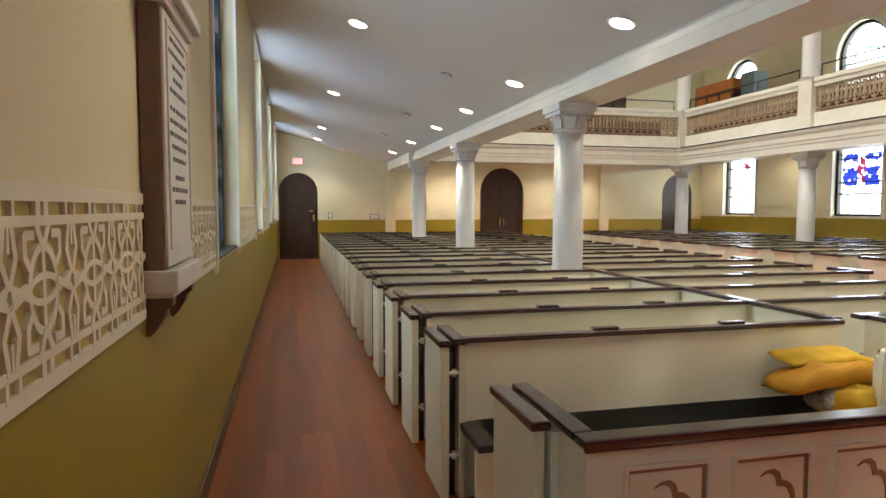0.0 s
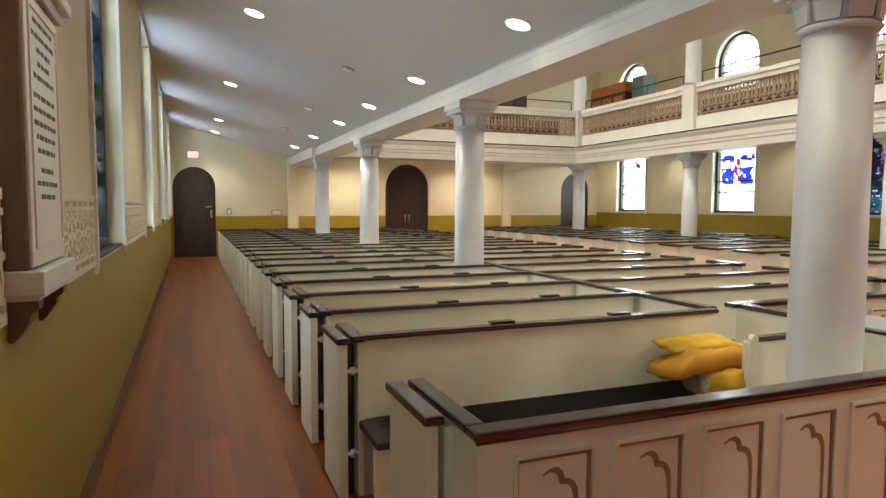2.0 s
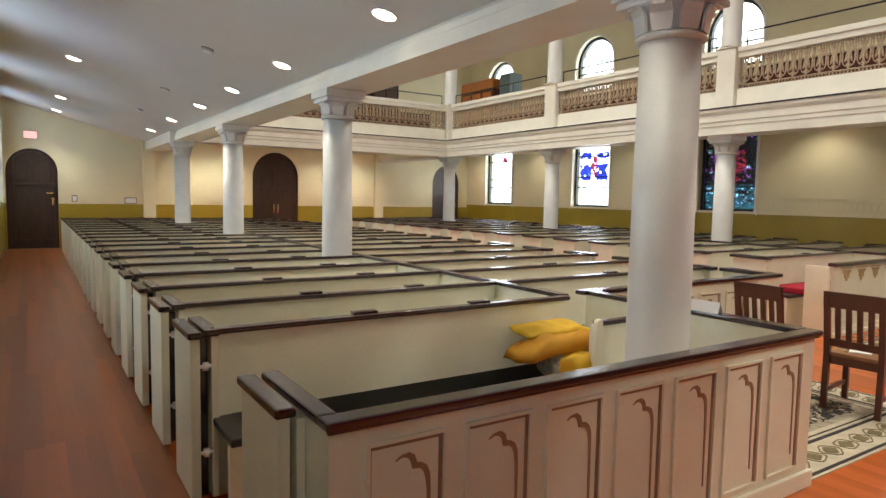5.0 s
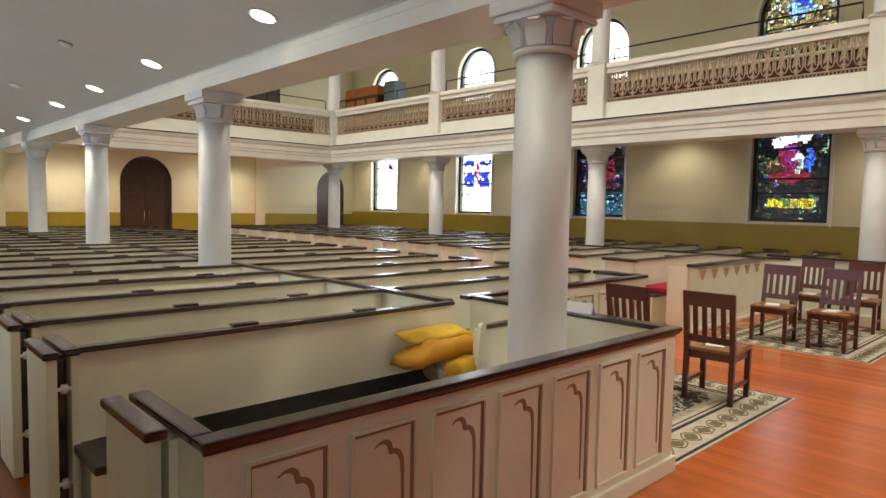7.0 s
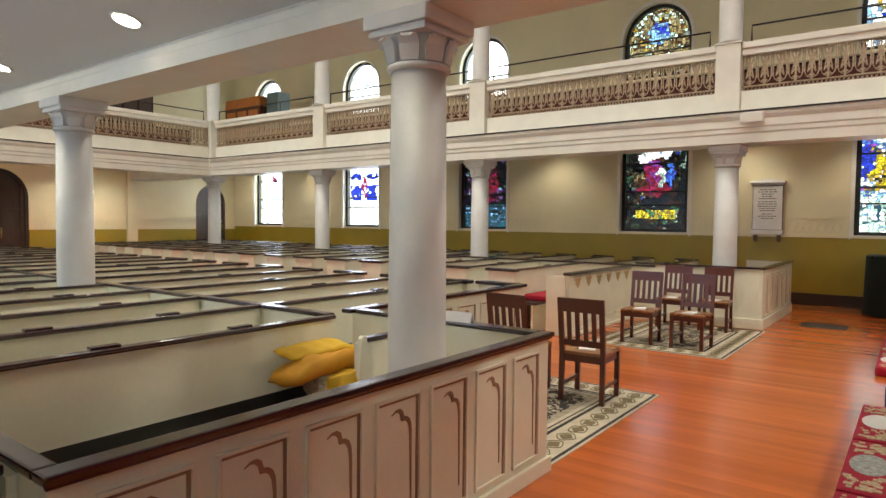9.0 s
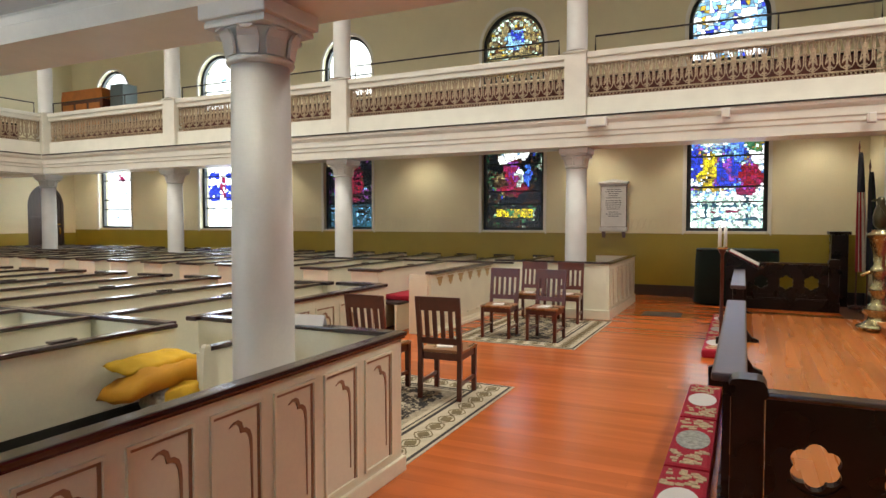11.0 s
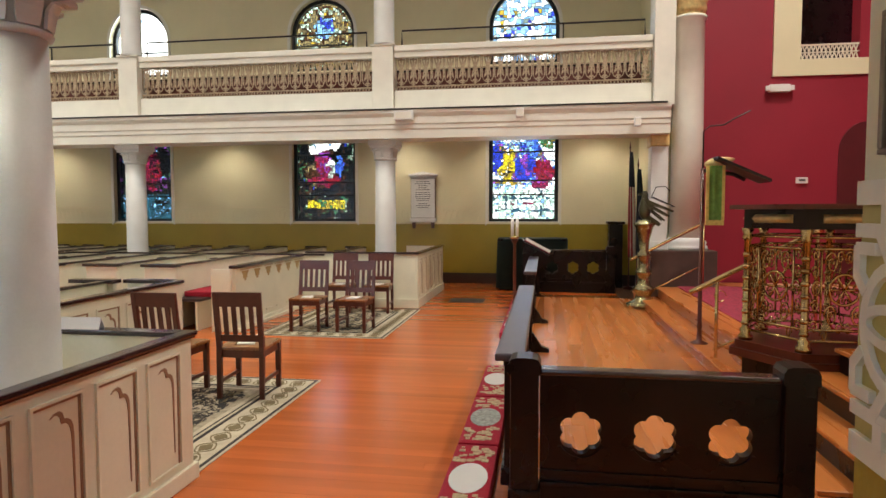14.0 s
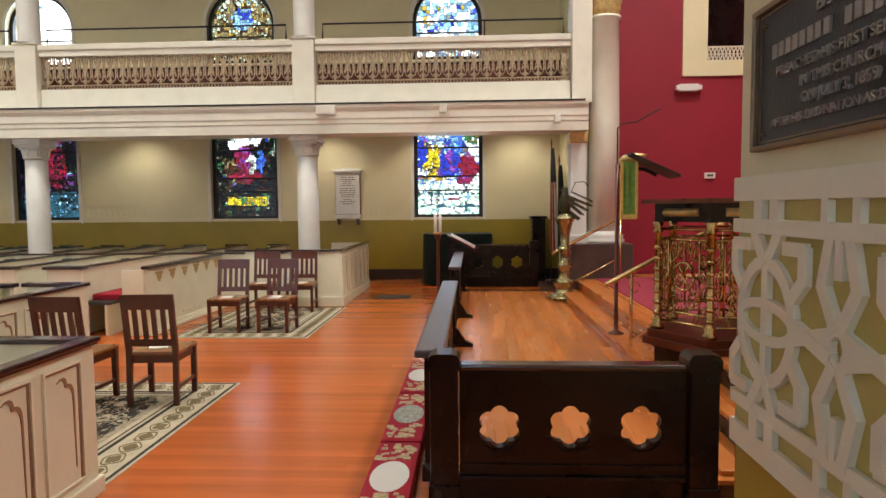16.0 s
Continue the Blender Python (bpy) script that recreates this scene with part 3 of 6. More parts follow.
def pick(kind, u, v, rnd):
    """Which glass goes at (u, v) of a light, both 0 to 1."""
    u += 0.10 * noise.noise((u * 7.0 + rnd.seed_x, v * 11.0, 5.1)) * (v > 0.3) * (kind != "cross")
    v += 0.05 * noise.noise((u * 7.0, v * 9.0 + rnd.seed_x, 9.2)) * (v > 0.34) * (kind != "cross")
    r = min(0.999, max(0.0, 0.5 + 0.65 * noise.noise((u * 9.0 + rnd.seed_x, v * 13.0, 0.3)) + 0.30 * (rnd.random() - 0.5) + 0.30 * noise.noise((u * 19.0, v * 27.0, rnd.seed_x))))
    edge = u < 0.1 or u > 0.9
    if kind == "white":
        return "rose" if abs(u - 0.55) < 0.16 and abs(v - 0.74) < 0.06 and r < 0.5 else ("sky" if r < 0.06 else "milk")
    if kind == "cross":
        blue = (abs(u - 0.25) < 0.15 or abs(u - 0.75) < 0.15) and (0.35 < v < 0.58 or 0.66 < v < 0.76 or 0.86 < v < 0.94)
        return "blue" if blue and r < 0.85 else ("rose" if abs(u - 0.5) < 0.1 and 0.4 < v < 0.7 and r < 0.7 else "milk" if r < 0.93 else "sky")
    def blob(cu, cv, ru, rv):
        return ((u - cu) / ru) ** 2 + ((v - cv) / rv) ** 2 < 1
    if kind == "dark":
        if v < 0.27:
            return "teal" if r < 0.6 else ("sky" if r < 0.70 else "night")
        if blob(0.62, 0.82, 0.10, 0.07):
            return "rose" if r < 0.6 else "pale"
        if blob(0.62, 0.55, 0.16, 0.26):
            return "brown" if r < 0.35 else ("red" if r < 0.6 else "rose" if r < 0.75 else "night")
        if blob(0.28, 0.7, 0.14, 0.16):
            return "blue" if r < 0.5 else "purple"
        return "night" if r < 0.72 else ("purple" if r < 0.82 else "green" if r < 0.94 else "sky")
    if kind == "figure":
        if edge or v > 0.95 or v < 0.06 or 0.24 < v < 0.30:
            return "night" if r < 0.66 else ("brown" if r < 0.78 else "green" if r < 0.88 else "pale")
        if v < 0.24:
            if 0.17 < u < 0.83 and 0.11 < v < 0.21:
                return "lemon" if r < 0.62 else "gold" if r < 0.85 else "green"
            return "pale" if r < 0.22 else ("green" if r < 0.34 else "brown" if r < 0.45 else "night")
        if blob(0.44, 0.84, 0.20, 0.09) or blob(0.30, 0.74, 0.09, 0.05) or blob(0.66, 0.80, 0.10, 0.06):
            return "clear" if r < 0.75 else "sky"
        if blob(0.74, 0.58, 0.07, 0.13):
            return "azure" if r < 0.6 else "blue"
        if blob(0.60, 0.55, 0.06, 0.12):
            return "pale" if r < 0.7 else "clear"
        if blob(0.46, 0.60, 0.17, 0.15):
            return "rose" if r < 0.55 else "purple" if r < 0.8 else "red"
        if blob(0.48, 0.42, 0.26, 0.05):
            return "red" if r < 0.5 else "rose"
        if blob(0.24, 0.50, 0.10, 0.08) or blob(0.30, 0.37, 0.05, 0.04):
            return "brown" if r < 0.7 else "amber"
        return "night" if r < 0.66 else ("brown" if r < 0.82 else "green" if r < 0.93 else "blue")
    if kind == "bright":
        if v < 0.31:
            line = abs(v - 0.22) < 0.012 or abs(v - 0.09) < 0.012 or abs(abs(u - 0.5) - 0.28) < 0.015
            return "teal" if line and r < 0.5 else ("rose" if abs(v - 0.16) < 0.012 and 0.3 < u < 0.7 and r < 0.6 else "clear" if r < 0.45 else "aqua" if r < 0.85 else "sky")
        if blob(0.31, 0.93, 0.05, 0.045):
            return "red"
        if v > 0.88:
            return "clear" if r < 0.5 else "sky" if r < 0.7 else "azure" if r < 0.8 else "pale"
        if blob(0.84, 0.50, 0.17, 0.12):
            return "red" if r < 0.6 else "rose"
        if blob(0.78, 0.38, 0.13, 0.09):
            return "rose" if r < 0.55 else "purple"
        if blob(0.55, 0.54, 0.18, 0.11) or blob(0.45, 0.45, 0.10, 0.06) or blob(0.07, 0.62, 0.07, 0.16):
            return "blue" if r < 0.8 else "purple"
        if blob(0.24, 0.57, 0.13, 0.17):
            return "lemon" if r < 0.55 else "gold" if r < 0.8 else "clear" if r < 0.9 else "night"
        if blob(0.62, 0.74, 0.16, 0.09) or blob(0.70, 0.83, 0.10, 0.05):
            return "azure" if r < 0.5 else "sky" if r < 0.75 else "blue"
        if blob(0.88, 0.80, 0.11, 0.07):
            return "green" if r < 0.55 else "gold" if r < 0.75 else "aqua"
        if blob(0.30, 0.40, 0.18, 0.06):
            return "gold" if r < 0.5 else "clear" if r < 0.7 else "purple" if r < 0.85 else "brown"
        return "clear" if r < 0.40 else ("sky" if r < 0.52 else "aqua" if r < 0.60 else "azure" if r < 0.72 else "purple" if r < 0.82 else "teal" if r < 0.9 else "gold")
    if kind == "azure":
        return "clear" if r < 0.5 else ("sky" if r < 0.66 else "blue" if r < 0.8 else "green")
    if kind == "pale_bright":
        return "clear" if r < 0.5 else ("sky" if r < 0.78 else "blue" if r < 0.84 else "pale" if r < 0.94 else "gold")
    if kind == "round":
        d = math.hypot(u - 0.5, (v - 0.62))
        return ("sky" if r < 0.6 else "blue") if d < 0.17 else ("amber" if r < 0.45 else "brown" if r < 0.58 else "gold" if r < 0.64 else "aqua" if r < 0.74 else "pale")
    return "milk" if r < 0.93 else "sky"


def stained_window(name, x, y, out, sill, spring, top, kind, nx, nz, seed, label, w=WIN_W):
    """A leaded window in a side wall: reveal trim, dark frame, coloured pieces and lead cames. out: +1 where outside is towards +x."""
    rnd = random.Random(seed)
    rnd.seed_x = seed * 3.7
    ob = tagged(new(name), label, "window", kind="structure")
    ob.matrix_basis = pose(x + out * 0.16, y, 0)
    rounded = top > spring
    def outline(inset):
        if rounded:
            return [(w / 2 - inset, sill + inset)] + arch(w - 2 * inset, spring, top - inset, 18) + [(-w / 2 + inset, sill + inset)]
        return [(w / 2 - inset, sill + inset), (w / 2 - inset, top - inset), (-w / 2 + inset, top - inset), (-w / 2 + inset, sill + inset)]
    def ring(o, i, a, b):
        bm = bmesh.new()
        p, q = outline(o), outline(i)
        for k in range(len(p)):
            j = (k + 1) % len(p)
            prism(bm, [p[k], p[j], q[j], q[k]], "x", a, b)
        return bm
    part("window_frame", ring(0.0, 0.085, -0.05, 0.05), FRAME, ob, "dark green-black timber frame")
    # pale raised trim round the opening, on the room side
    p, q = outline(0.0), outline(-0.07)
    bm = bmesh.new()
    for k in range(len(p) - 1):
        prism(bm, [p[k], p[k + 1], q[k + 1], q[k]], "x", -out * 0.16, -out * 0.185)
    part("trim", bm, WHITE, ob)
    half, lo, hi = w / 2 - 0.08, sill + 0.08, top - 0.08
    def inside(u, z):
        return not rounded or z <= spring or (u / half) ** 2 + ((z - spring) / (hi - spring)) ** 2 <= 1.0
    pts = {}
    for i in range(nx + 1):
        for k in range(nz + 1):
            ju = 0 if i in (0, nx) else rnd.uniform(-0.42, 0.42)
            jz = 0 if k in (0, nz) else rnd.uniform(-0.42, 0.42)
            pts[i, k] = (-half + 2 * half * (i + ju) / nx, lo + (hi - lo) * (k + jz) / nz)
    bm, ld = bmesh.new(), bmesh.new()
    keys = {}
    for i in range(nx):
        for k in range(nz):
            c = [pts[i, k], pts[i + 1, k], pts[i + 1, k + 1], pts[i, k + 1]]
            mu, mz = sum(p[0] for p in c) / 4, sum(p[1] for p in c) / 4
            if not inside(mu * 0.97, mz - 0.03):
                continue
            f = bm.faces.new([bm.verts.new((0, p[0], p[1])) for p in c])
            # left-to-right as seen from inside the room
            keys[i, k] = pick(kind, 0.5 - out * mu / (2 * half), (mz - lo) / (hi - lo), rnd)
            f.material_index = PALETTE.index(keys[i, k])
            for a, b, other, coarse in ((c[0], c[1], (i, k - 1), k % 5 == 0), (c[0], c[3], (i - 1, k), i % 5 == 0)):
                if keys[i, k] in ("clear", "aqua") and not coarse and keys.get(other) == keys[i, k]:
                    continue
                n = Vector((a[1] - b[1], b[0] - a[0])).normalized() * (0.005 if keys.get(other) != keys[i, k] else 0.003)
                prism(ld, [(a[0] + n.x, a[1] + n.y), (b[0] + n.x, b[1] + n.y), (b[0] - n.x, b[1] - n.y), (a[0] - n.x, a[1] - n.y)], "x", -0.008, 0.008)
    g = part("stained_glass", bm, [GL[k] for k in PALETTE], ob, "many small pieces of coloured glass")
    g.visible_shadow = False
    if kind not in ("white", "cross", "plain"):
        part("lead", ld, LEAD, ob)
    else:
        ld.free()
    bars = bmesh.new()
    for z in ([sill + (top - sill) * 0.27] if not rounded else [spring - 0.25]) + ([2.35, 3.0] if not rounded else []):
        box(bars, -0.015, -half, z - 0.018, 0.015, half, z + 0.018)
    part("saddle_bar", bars, FRAME, ob)
    return ob


kinds_r = ["bright", "figure", "dark", "cross", "white"]
says = {"bright": "bright stained glass window in yellow, blue and red", "figure": "dark stained glass window with rose, white and gold pieces", "dark": "dark stained glass window in blue, brown and red",
        "cross": "pale leaded window with deep blue blocks", "white": "pale clear leaded window with a rose spot", "round": "arched amber stained glass window with a blue roundel", "pale_bright": "arched window of pale blue and white stained glass", "plain": "arched window of clear pale glass"}
kinds_u = ["pale_bright", "round", "plain", "plain", "plain"]
n = 0
for y, yl, k, u in zip(WINDOWS, WINDOWS_L, kinds_r, kinds_u):
    n += 1
    stained_window(f"window_{n}", RIGHT, y, 1, *LOW, k, 30 if k not in ("white", "cross") else 24, 54 if k not in ("white", "cross") else 40, n, says[k])
    n += 1
    stained_window(f"window_{n}", RIGHT, y, 1, *UP, u, 26 if u == "round" else 18, 28 if u == "round" else 20, n, says[u])
    n += 1
    stained_window(f"window_{n}", LEFT, yl, -1, *LOW_L, "azure", 11, 18, n, "stained glass window in blue, white and green, in a deep plaster reveal", WIN_WL)
    n += 1
    stained_window(f"window_{n}", LEFT, yl, -1, *UP, "plain", 8, 8, n, says["plain"], WIN_WL)
    for x, out, ym, w in ((RIGHT, 1, y, WIN_W), (LEFT, -1, yl, WIN_WL)):
        low = LOW[0] if out > 0 else LOW_L[0]
        setting("sill", cube(min(x, x + out * 0.16), ym - w / 2 + 0.002, low, max(x, x + out * 0.11), ym + w / 2 - 0.002, low + 0.02), FRAME if out < 0 else WHITE)
# bright overcast sky outside
setting("backdrop_right", cube(RIGHT + 3.0, -14, -2, RIGHT + 3.1, 34, 13), DAY)
setting("backdrop_left", cube(LEFT - 3.1, -14, -2, LEFT - 3.0, 34, 13), DAY)

# ---- recessed lamps ----
def under_left(x):
    """Height of the sloping ceiling under the left gallery."""
    return EAVE_OUT + (EAVE_IN - EAVE_OUT) * (x - LEFT) / (IN_L - LEFT)


SLOPE = math.degrees(math.atan2(EAVE_OUT - EAVE_IN, IN_L - LEFT))


def downlight(x, y, z, tilt, watts=104.0, angle=118):
    ob = thing("downlight", "round recessed ceiling lamp with a white rim, lit", "lamp", "recessed lamps", pose(x, y, z, 0, tilt, 0))
    bm = bmesh.new()
    lathe(bm, [(0.125, -0.012), (0.125, 0.0), (0.092, 0.0), (0.092, -0.012)], 24)
    part("rim", bm, PLASTIC, ob)
    part("lens", lathe(bmesh.new(), [(0.10, -0.016), (0.10, -0.012)], 24), LIT, ob, "glowing lamp lens")
    lamp("downlight_beam", pose(x, y, z - 0.05), watts, size=0.08, colour=(1.0, 0.95, 0.76) if x < 4 else WARM, angle=angle, blend=0.7)
    return ob


for y in (5.14, 7.81, 10.1, 12.3, 15.05, 17.87):
    downlight(2.55, y, under_left(2.55) - 0.002, SLOPE, 120, 92)
downlight(2.40, 2.47, under_left(2.40) - 0.002, SLOPE, 38, 84)
for y in (2.7, 7.55, 12.0, 17.1, 19.9):
    downlight(0.57, y, under_left(0.57) - 0.002, SLOPE, 75 if y < 3 else 96)
for y in (-1.3, 0.7, 3.0, 7.3, 12.0, 16.4, 19.6):
    downlight(13.75, y, under_left(MID * 2 - 13.75) - 0.002, -SLOPE, 88)
for x in (4.3, 5.2, 8.4, 9.6, 12.0):
    downlight(x, 19.9, 3.60, 0, 150)
# unseen fill spots below the nave ceiling, added to brighten nave and chancel
for y, watts in ((-3.9, 1120), (2.3, 570), (7.5, 610), (12.0, 600), (16.5, 570)):
    for x in (5.2, 8.2):
        lamp("nave_fill", pose(x, y, TOP - 0.15), watts, size=0.25, colour=(1.0, 0.945, 0.85), angle=140, blend=0.9)


# ---- pews ----
PEW_H = 0.91


def capped(ob, x0, x1, y0, y1, ztop=PEW_H, name="cap"):
    part(name, cube(x0, y0, ztop - 0.035, x1, y1, ztop, bevel=0.009), RAIL, ob, "dark mahogany cap")


def hinge(ob, x0, x1, y, z):
    bm = tube(bmesh.new(), [(x0, y, z), (x1, y, z)], 0.010, 8)
    tube(bm, [((x0 + x1) / 2, y, z - 0.02), ((x0 + x1) / 2, y, z + 0.02)], 0.016, 8)
    part("hinge", bm, PLASTIC, ob, "painted door hinge")


def pew(x0, x1, end, seat_mat=SEAT):
    """A boxed pew whose back stands at y 0: panel, rail, bench, kick board, and the two end boards on the aisle. end: -1 or 1, the aisle's side; 0: none."""
    ob = thing("pew", "pale painted box pew with dark mahogany rail and black bench", "pew", "church pews")
    part("back_panel", cube(x0, 0.02, 0.0, x1, 0.055, PEW_H - 0.03), PEW, ob)
    part("top_rail", cube(x0 - 0.01, -0.005, PEW_H - 0.03, x1 + 0.01, 0.075, PEW_H, bevel=0.011), RAIL, ob, "dark mahogany top rail")
    part("bench", cube(x0, -0.37, 0.40, x1, 0.018, 0.44, bevel=0.008), seat_mat, ob, "black bench board")
    part("bench_front", cube(x0, -0.33, 0.0, x1, -0.30, 0.40), PEW, ob)
    for u in (0.36, 0.70):
        m = x0 + (x1 - x0) * u
        part("book_ledge", cube(m - 0.08, 0.06, PEW_H - 0.004, m + 0.08, 0.115, PEW_H + 0.010, bevel=0.003), RAIL, ob, "small dark ledge on the rail")
    if end:
        s = end
        e = x0 if s < 0 else x1
        def slab(name, d0, d1, y0, y1, h):
            a, b = sorted((e + s * d0, e + s * d1))
            part(name, cube(a, y0, 0.01, b, y1, h, bevel=0.006), PEW, ob)
        slab("end_board", -0.032, 0.006, -0.01, 0.40, PEW_H - 0.035)
        slab("door", 0.062, 0.11, -0.01, 0.42, PEW_H - 0.045)
        a, b = sorted((e - s * 0.035, e + s * 0.04))
        capped(ob, a, b, -0.02, 0.42)
        a, b = sorted((e + s * 0.054, e + s * 0.122))
        capped(ob, a, b, -0.02, 0.43, PEW_H - 0.008, "door_cap")
        a, b = sorted((e + s * 0.004, e + s * 0.064))
        for z in (0.26, 0.72):
            hinge(ob, a, b, -0.005, z)
        a, b = sorted((e + s * 0.012, e + s * 0.054))
        part("gap_board", cube(a, 0.06, 0.0, b, 0.36, PEW_H - 0.06), RAIL, ob)
    return ob


ROWS = [3.49 + 0.878 * i for i in range(19)]
XA0, XA1, XB0, XB1 = 0.705, 3.25, 3.31, 6.18
XC0, XC1, XD0, XD1 = 8.14, 10.58, 10.70, 13.17
proto = pew(XA0, XA1, -1)
proto.matrix_basis = pose(0, ROWS[0], 0)
for y in ROWS[1:]:
    copy_thing(proto, pose(0, y, 0))


def divider(x):
    """The long low partition between two blocks of pews."""
    ob = thing("pew_partition", "long pale partition with a mahogany rail between pew blocks", "partition")
    part("panel", cube(x - 0.018, ROWS[0] + 0.08, 0, x + 0.018, ROWS[-1], PEW_H - 0.03), PEW, ob)
    part("top_rail", cube(x - 0.045, ROWS[0] + 0.08, PEW_H - 0.028, x + 0.045, ROWS[-1], PEW_H + 0.004, bevel=0.01), RAIL, ob)


divider(3.28)
divider(10.64)


def inner_pew(x0, x1, end):
    """A pew of the middle blocks with a broad capped end board on the centre aisle."""
    ob = thing("pew", "pale painted pew with a broad dark-capped end on the centre aisle", "pew", "church pews")
    part("back_panel", cube(x0, 0.02, 0.0, x1, 0.055, PEW_H - 0.03), PEW, ob)
    part("top_rail", cube(x0 - 0.01, -0.005, PEW_H - 0.03, x1 + 0.01, 0.075, PEW_H, bevel=0.011), RAIL, ob, "dark mahogany top rail")
    part("bench", cube(x0, -0.37, 0.40, x1, 0.018, 0.44, bevel=0.008), SEAT, ob)
    part("bench_front", cube(x0, -0.33, 0.0, x1, -0.30, 0.40), PEW, ob)
    m = x0 + (x1 - x0) * 0.5
    part("book_ledge", cube(m - 0.08, 0.06, PEW_H - 0.004, m + 0.08, 0.115, PEW_H + 0.010, bevel=0.003), RAIL, ob)
    e = x0 if end < 0 else x1
    a, b = sorted((e - end * 0.01, e + end * 0.05))
    part("end_board", cube(a, -0.05, 0.0, b, 0.42, PEW_H - 0.035, bevel=0.008), PEW, ob)
    part("cap", cube(a - 0.035, -0.08, PEW_H - 0.034, b + 0.035, 0.46, PEW_H + 0.008, bevel=0.011), RAIL, ob)
    return ob


proto = inner_pew(XB0, XB1, 1)
proto.matrix_basis = pose(0, ROWS[1], 0)
for y in ROWS[2:]:
    copy_thing(proto, pose(0, y, 0))
proto = inner_pew(XC0, XC1, -1)
proto.matrix_basis = pose(0, 4.85, 0)
for i in range(1, 17):
    copy_thing(proto, pose(0, 4.85 + 0.89 * i, 0))
proto = pew(XD0, XD1, 1)
proto.matrix_basis = pose(0, 3.6, 0)
for i in range(1, 19):
    copy_thing(proto, pose(0, 3.6 + 0.89 * i, 0))


def ogee_panel(ob, x, z0, z1, w, y, face, axis="x", mat_shade=PEWSHADE):
    """A sunk panel with a moulded frame and a scalloped arch in its head, on a board that faces -y (or along x when
    axis is y). The shade in its recesses is laid on as coloured strips.
    """
    def put(name, pts, d0, d1, mat):
        if axis == "x":
            part(name, prism(bmesh.new(), [(x + u, v) for u, v in pts], "y", y + face * d0, y + face * d1), mat, ob)
        else:
            part(name, prism(bmesh.new(), [(x + u, v) for u, v in pts], "x", y + face * d0, y + face * d1), mat, ob)
    h = w / 2
    t = 0.014
    bm = bmesh.new()
    ax = "y" if axis == "x" else "x"
    for pts in ([(x - h, z0), (x + h, z0), (x + h, z0 + t), (x - h, z0 + t)], [(x - h, z1 - t), (x + h, z1 - t), (x + h, z1), (x - h, z1)],
                [(x - h, z0 + t), (x - h + t, z0 + t), (x - h + t, z1 - t), (x - h, z1 - t)], [(x + h - t, z0 + t), (x + h, z0 + t), (x + h, z1 - t), (x + h - t, z1 - t)]):
        prism(bm, pts, ax, y + face * 0.0, y + face * 0.014)
    part("panel_moulding", bm, PEW, ob)
    # groove shade as flat coloured strips, thinner on the left
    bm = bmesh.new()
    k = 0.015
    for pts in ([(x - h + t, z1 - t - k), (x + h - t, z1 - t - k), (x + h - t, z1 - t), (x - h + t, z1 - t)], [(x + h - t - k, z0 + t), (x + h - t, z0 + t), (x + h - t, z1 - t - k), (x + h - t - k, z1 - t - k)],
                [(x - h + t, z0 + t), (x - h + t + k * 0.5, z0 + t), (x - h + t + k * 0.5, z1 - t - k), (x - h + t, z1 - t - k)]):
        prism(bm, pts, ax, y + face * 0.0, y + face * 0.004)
    part("groove_shade", bm, mat_shade, ob, "painted shade along the panel groove")
    # painted shade of the scalloped head cut: a curling hook that runs down into a thin line
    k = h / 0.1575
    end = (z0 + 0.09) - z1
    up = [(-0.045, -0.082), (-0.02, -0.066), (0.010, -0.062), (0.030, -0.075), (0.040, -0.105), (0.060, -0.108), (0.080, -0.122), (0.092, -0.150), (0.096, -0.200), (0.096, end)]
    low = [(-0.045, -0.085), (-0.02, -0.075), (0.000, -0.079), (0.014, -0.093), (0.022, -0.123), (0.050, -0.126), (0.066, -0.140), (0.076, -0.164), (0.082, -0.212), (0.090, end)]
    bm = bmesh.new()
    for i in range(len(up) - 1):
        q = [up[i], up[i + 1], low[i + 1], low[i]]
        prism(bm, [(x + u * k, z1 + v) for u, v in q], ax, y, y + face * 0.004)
    part("scallop_shade", bm, mat_shade, ob)


# front box pew beside the aisle
fp = thing("front_box_pew", "pale front box pew with carved panels and polished mahogany rail", "pew")
FY = 1.93
part("front_panel", cube(0.70, FY, 0, 3.64, FY + 0.05, PEW_H - 0.03), PEW, fp)
part("side_panel", cube(3.59, FY + 0.05, 0, 3.64, 3.64, PEW_H - 0.03), PEW, fp)
part("aisle_panel", cube(0.70, FY + 0.05, 0, 0.74, 2.55, PEW_H - 0.03), PEW, fp)
part("front_rail", cube(0.682, FY - 0.03, PEW_H - 0.032, 3.675, FY + 0.06, PEW_H, bevel=0.010), RAIL, fp, "polished dark mahogany rail")
part("rail_bead", cube(0.690, FY - 0.018, PEW_H - 0.044, 3.662, FY - 0.001, PEW_H - 0.033, bevel=0.004), RAIL, fp)
part("side_rail", cube(3.565, FY + 0.06, PEW_H - 0.032, 3.675, 3.61, PEW_H, bevel=0.010), RAIL, fp)
part("aisle_rail", cube(0.682, FY + 0.06, PEW_H - 0.032, 0.755, 2.58, PEW_H, bevel=0.010), RAIL, fp)
part("door", cube(0.600, 2.12, 0.01, 0.642, 2.56, PEW_H - 0.036, bevel=0.006), PEW, fp)
part("door_cap", cube(0.585, 2.10, PEW_H - 0.034, 0.657, 2.575, PEW_H, bevel=0.010), RAIL, fp)
part("door_post", cube(0.668, 2.13, 0.0, 0.698, 2.20, PEW_H - 0.05), PEW, fp)
part("base_moulding", cube(0.685, FY - 0.025, 0, 3.665, FY, 0.10, bevel=0.008), PEW, fp)
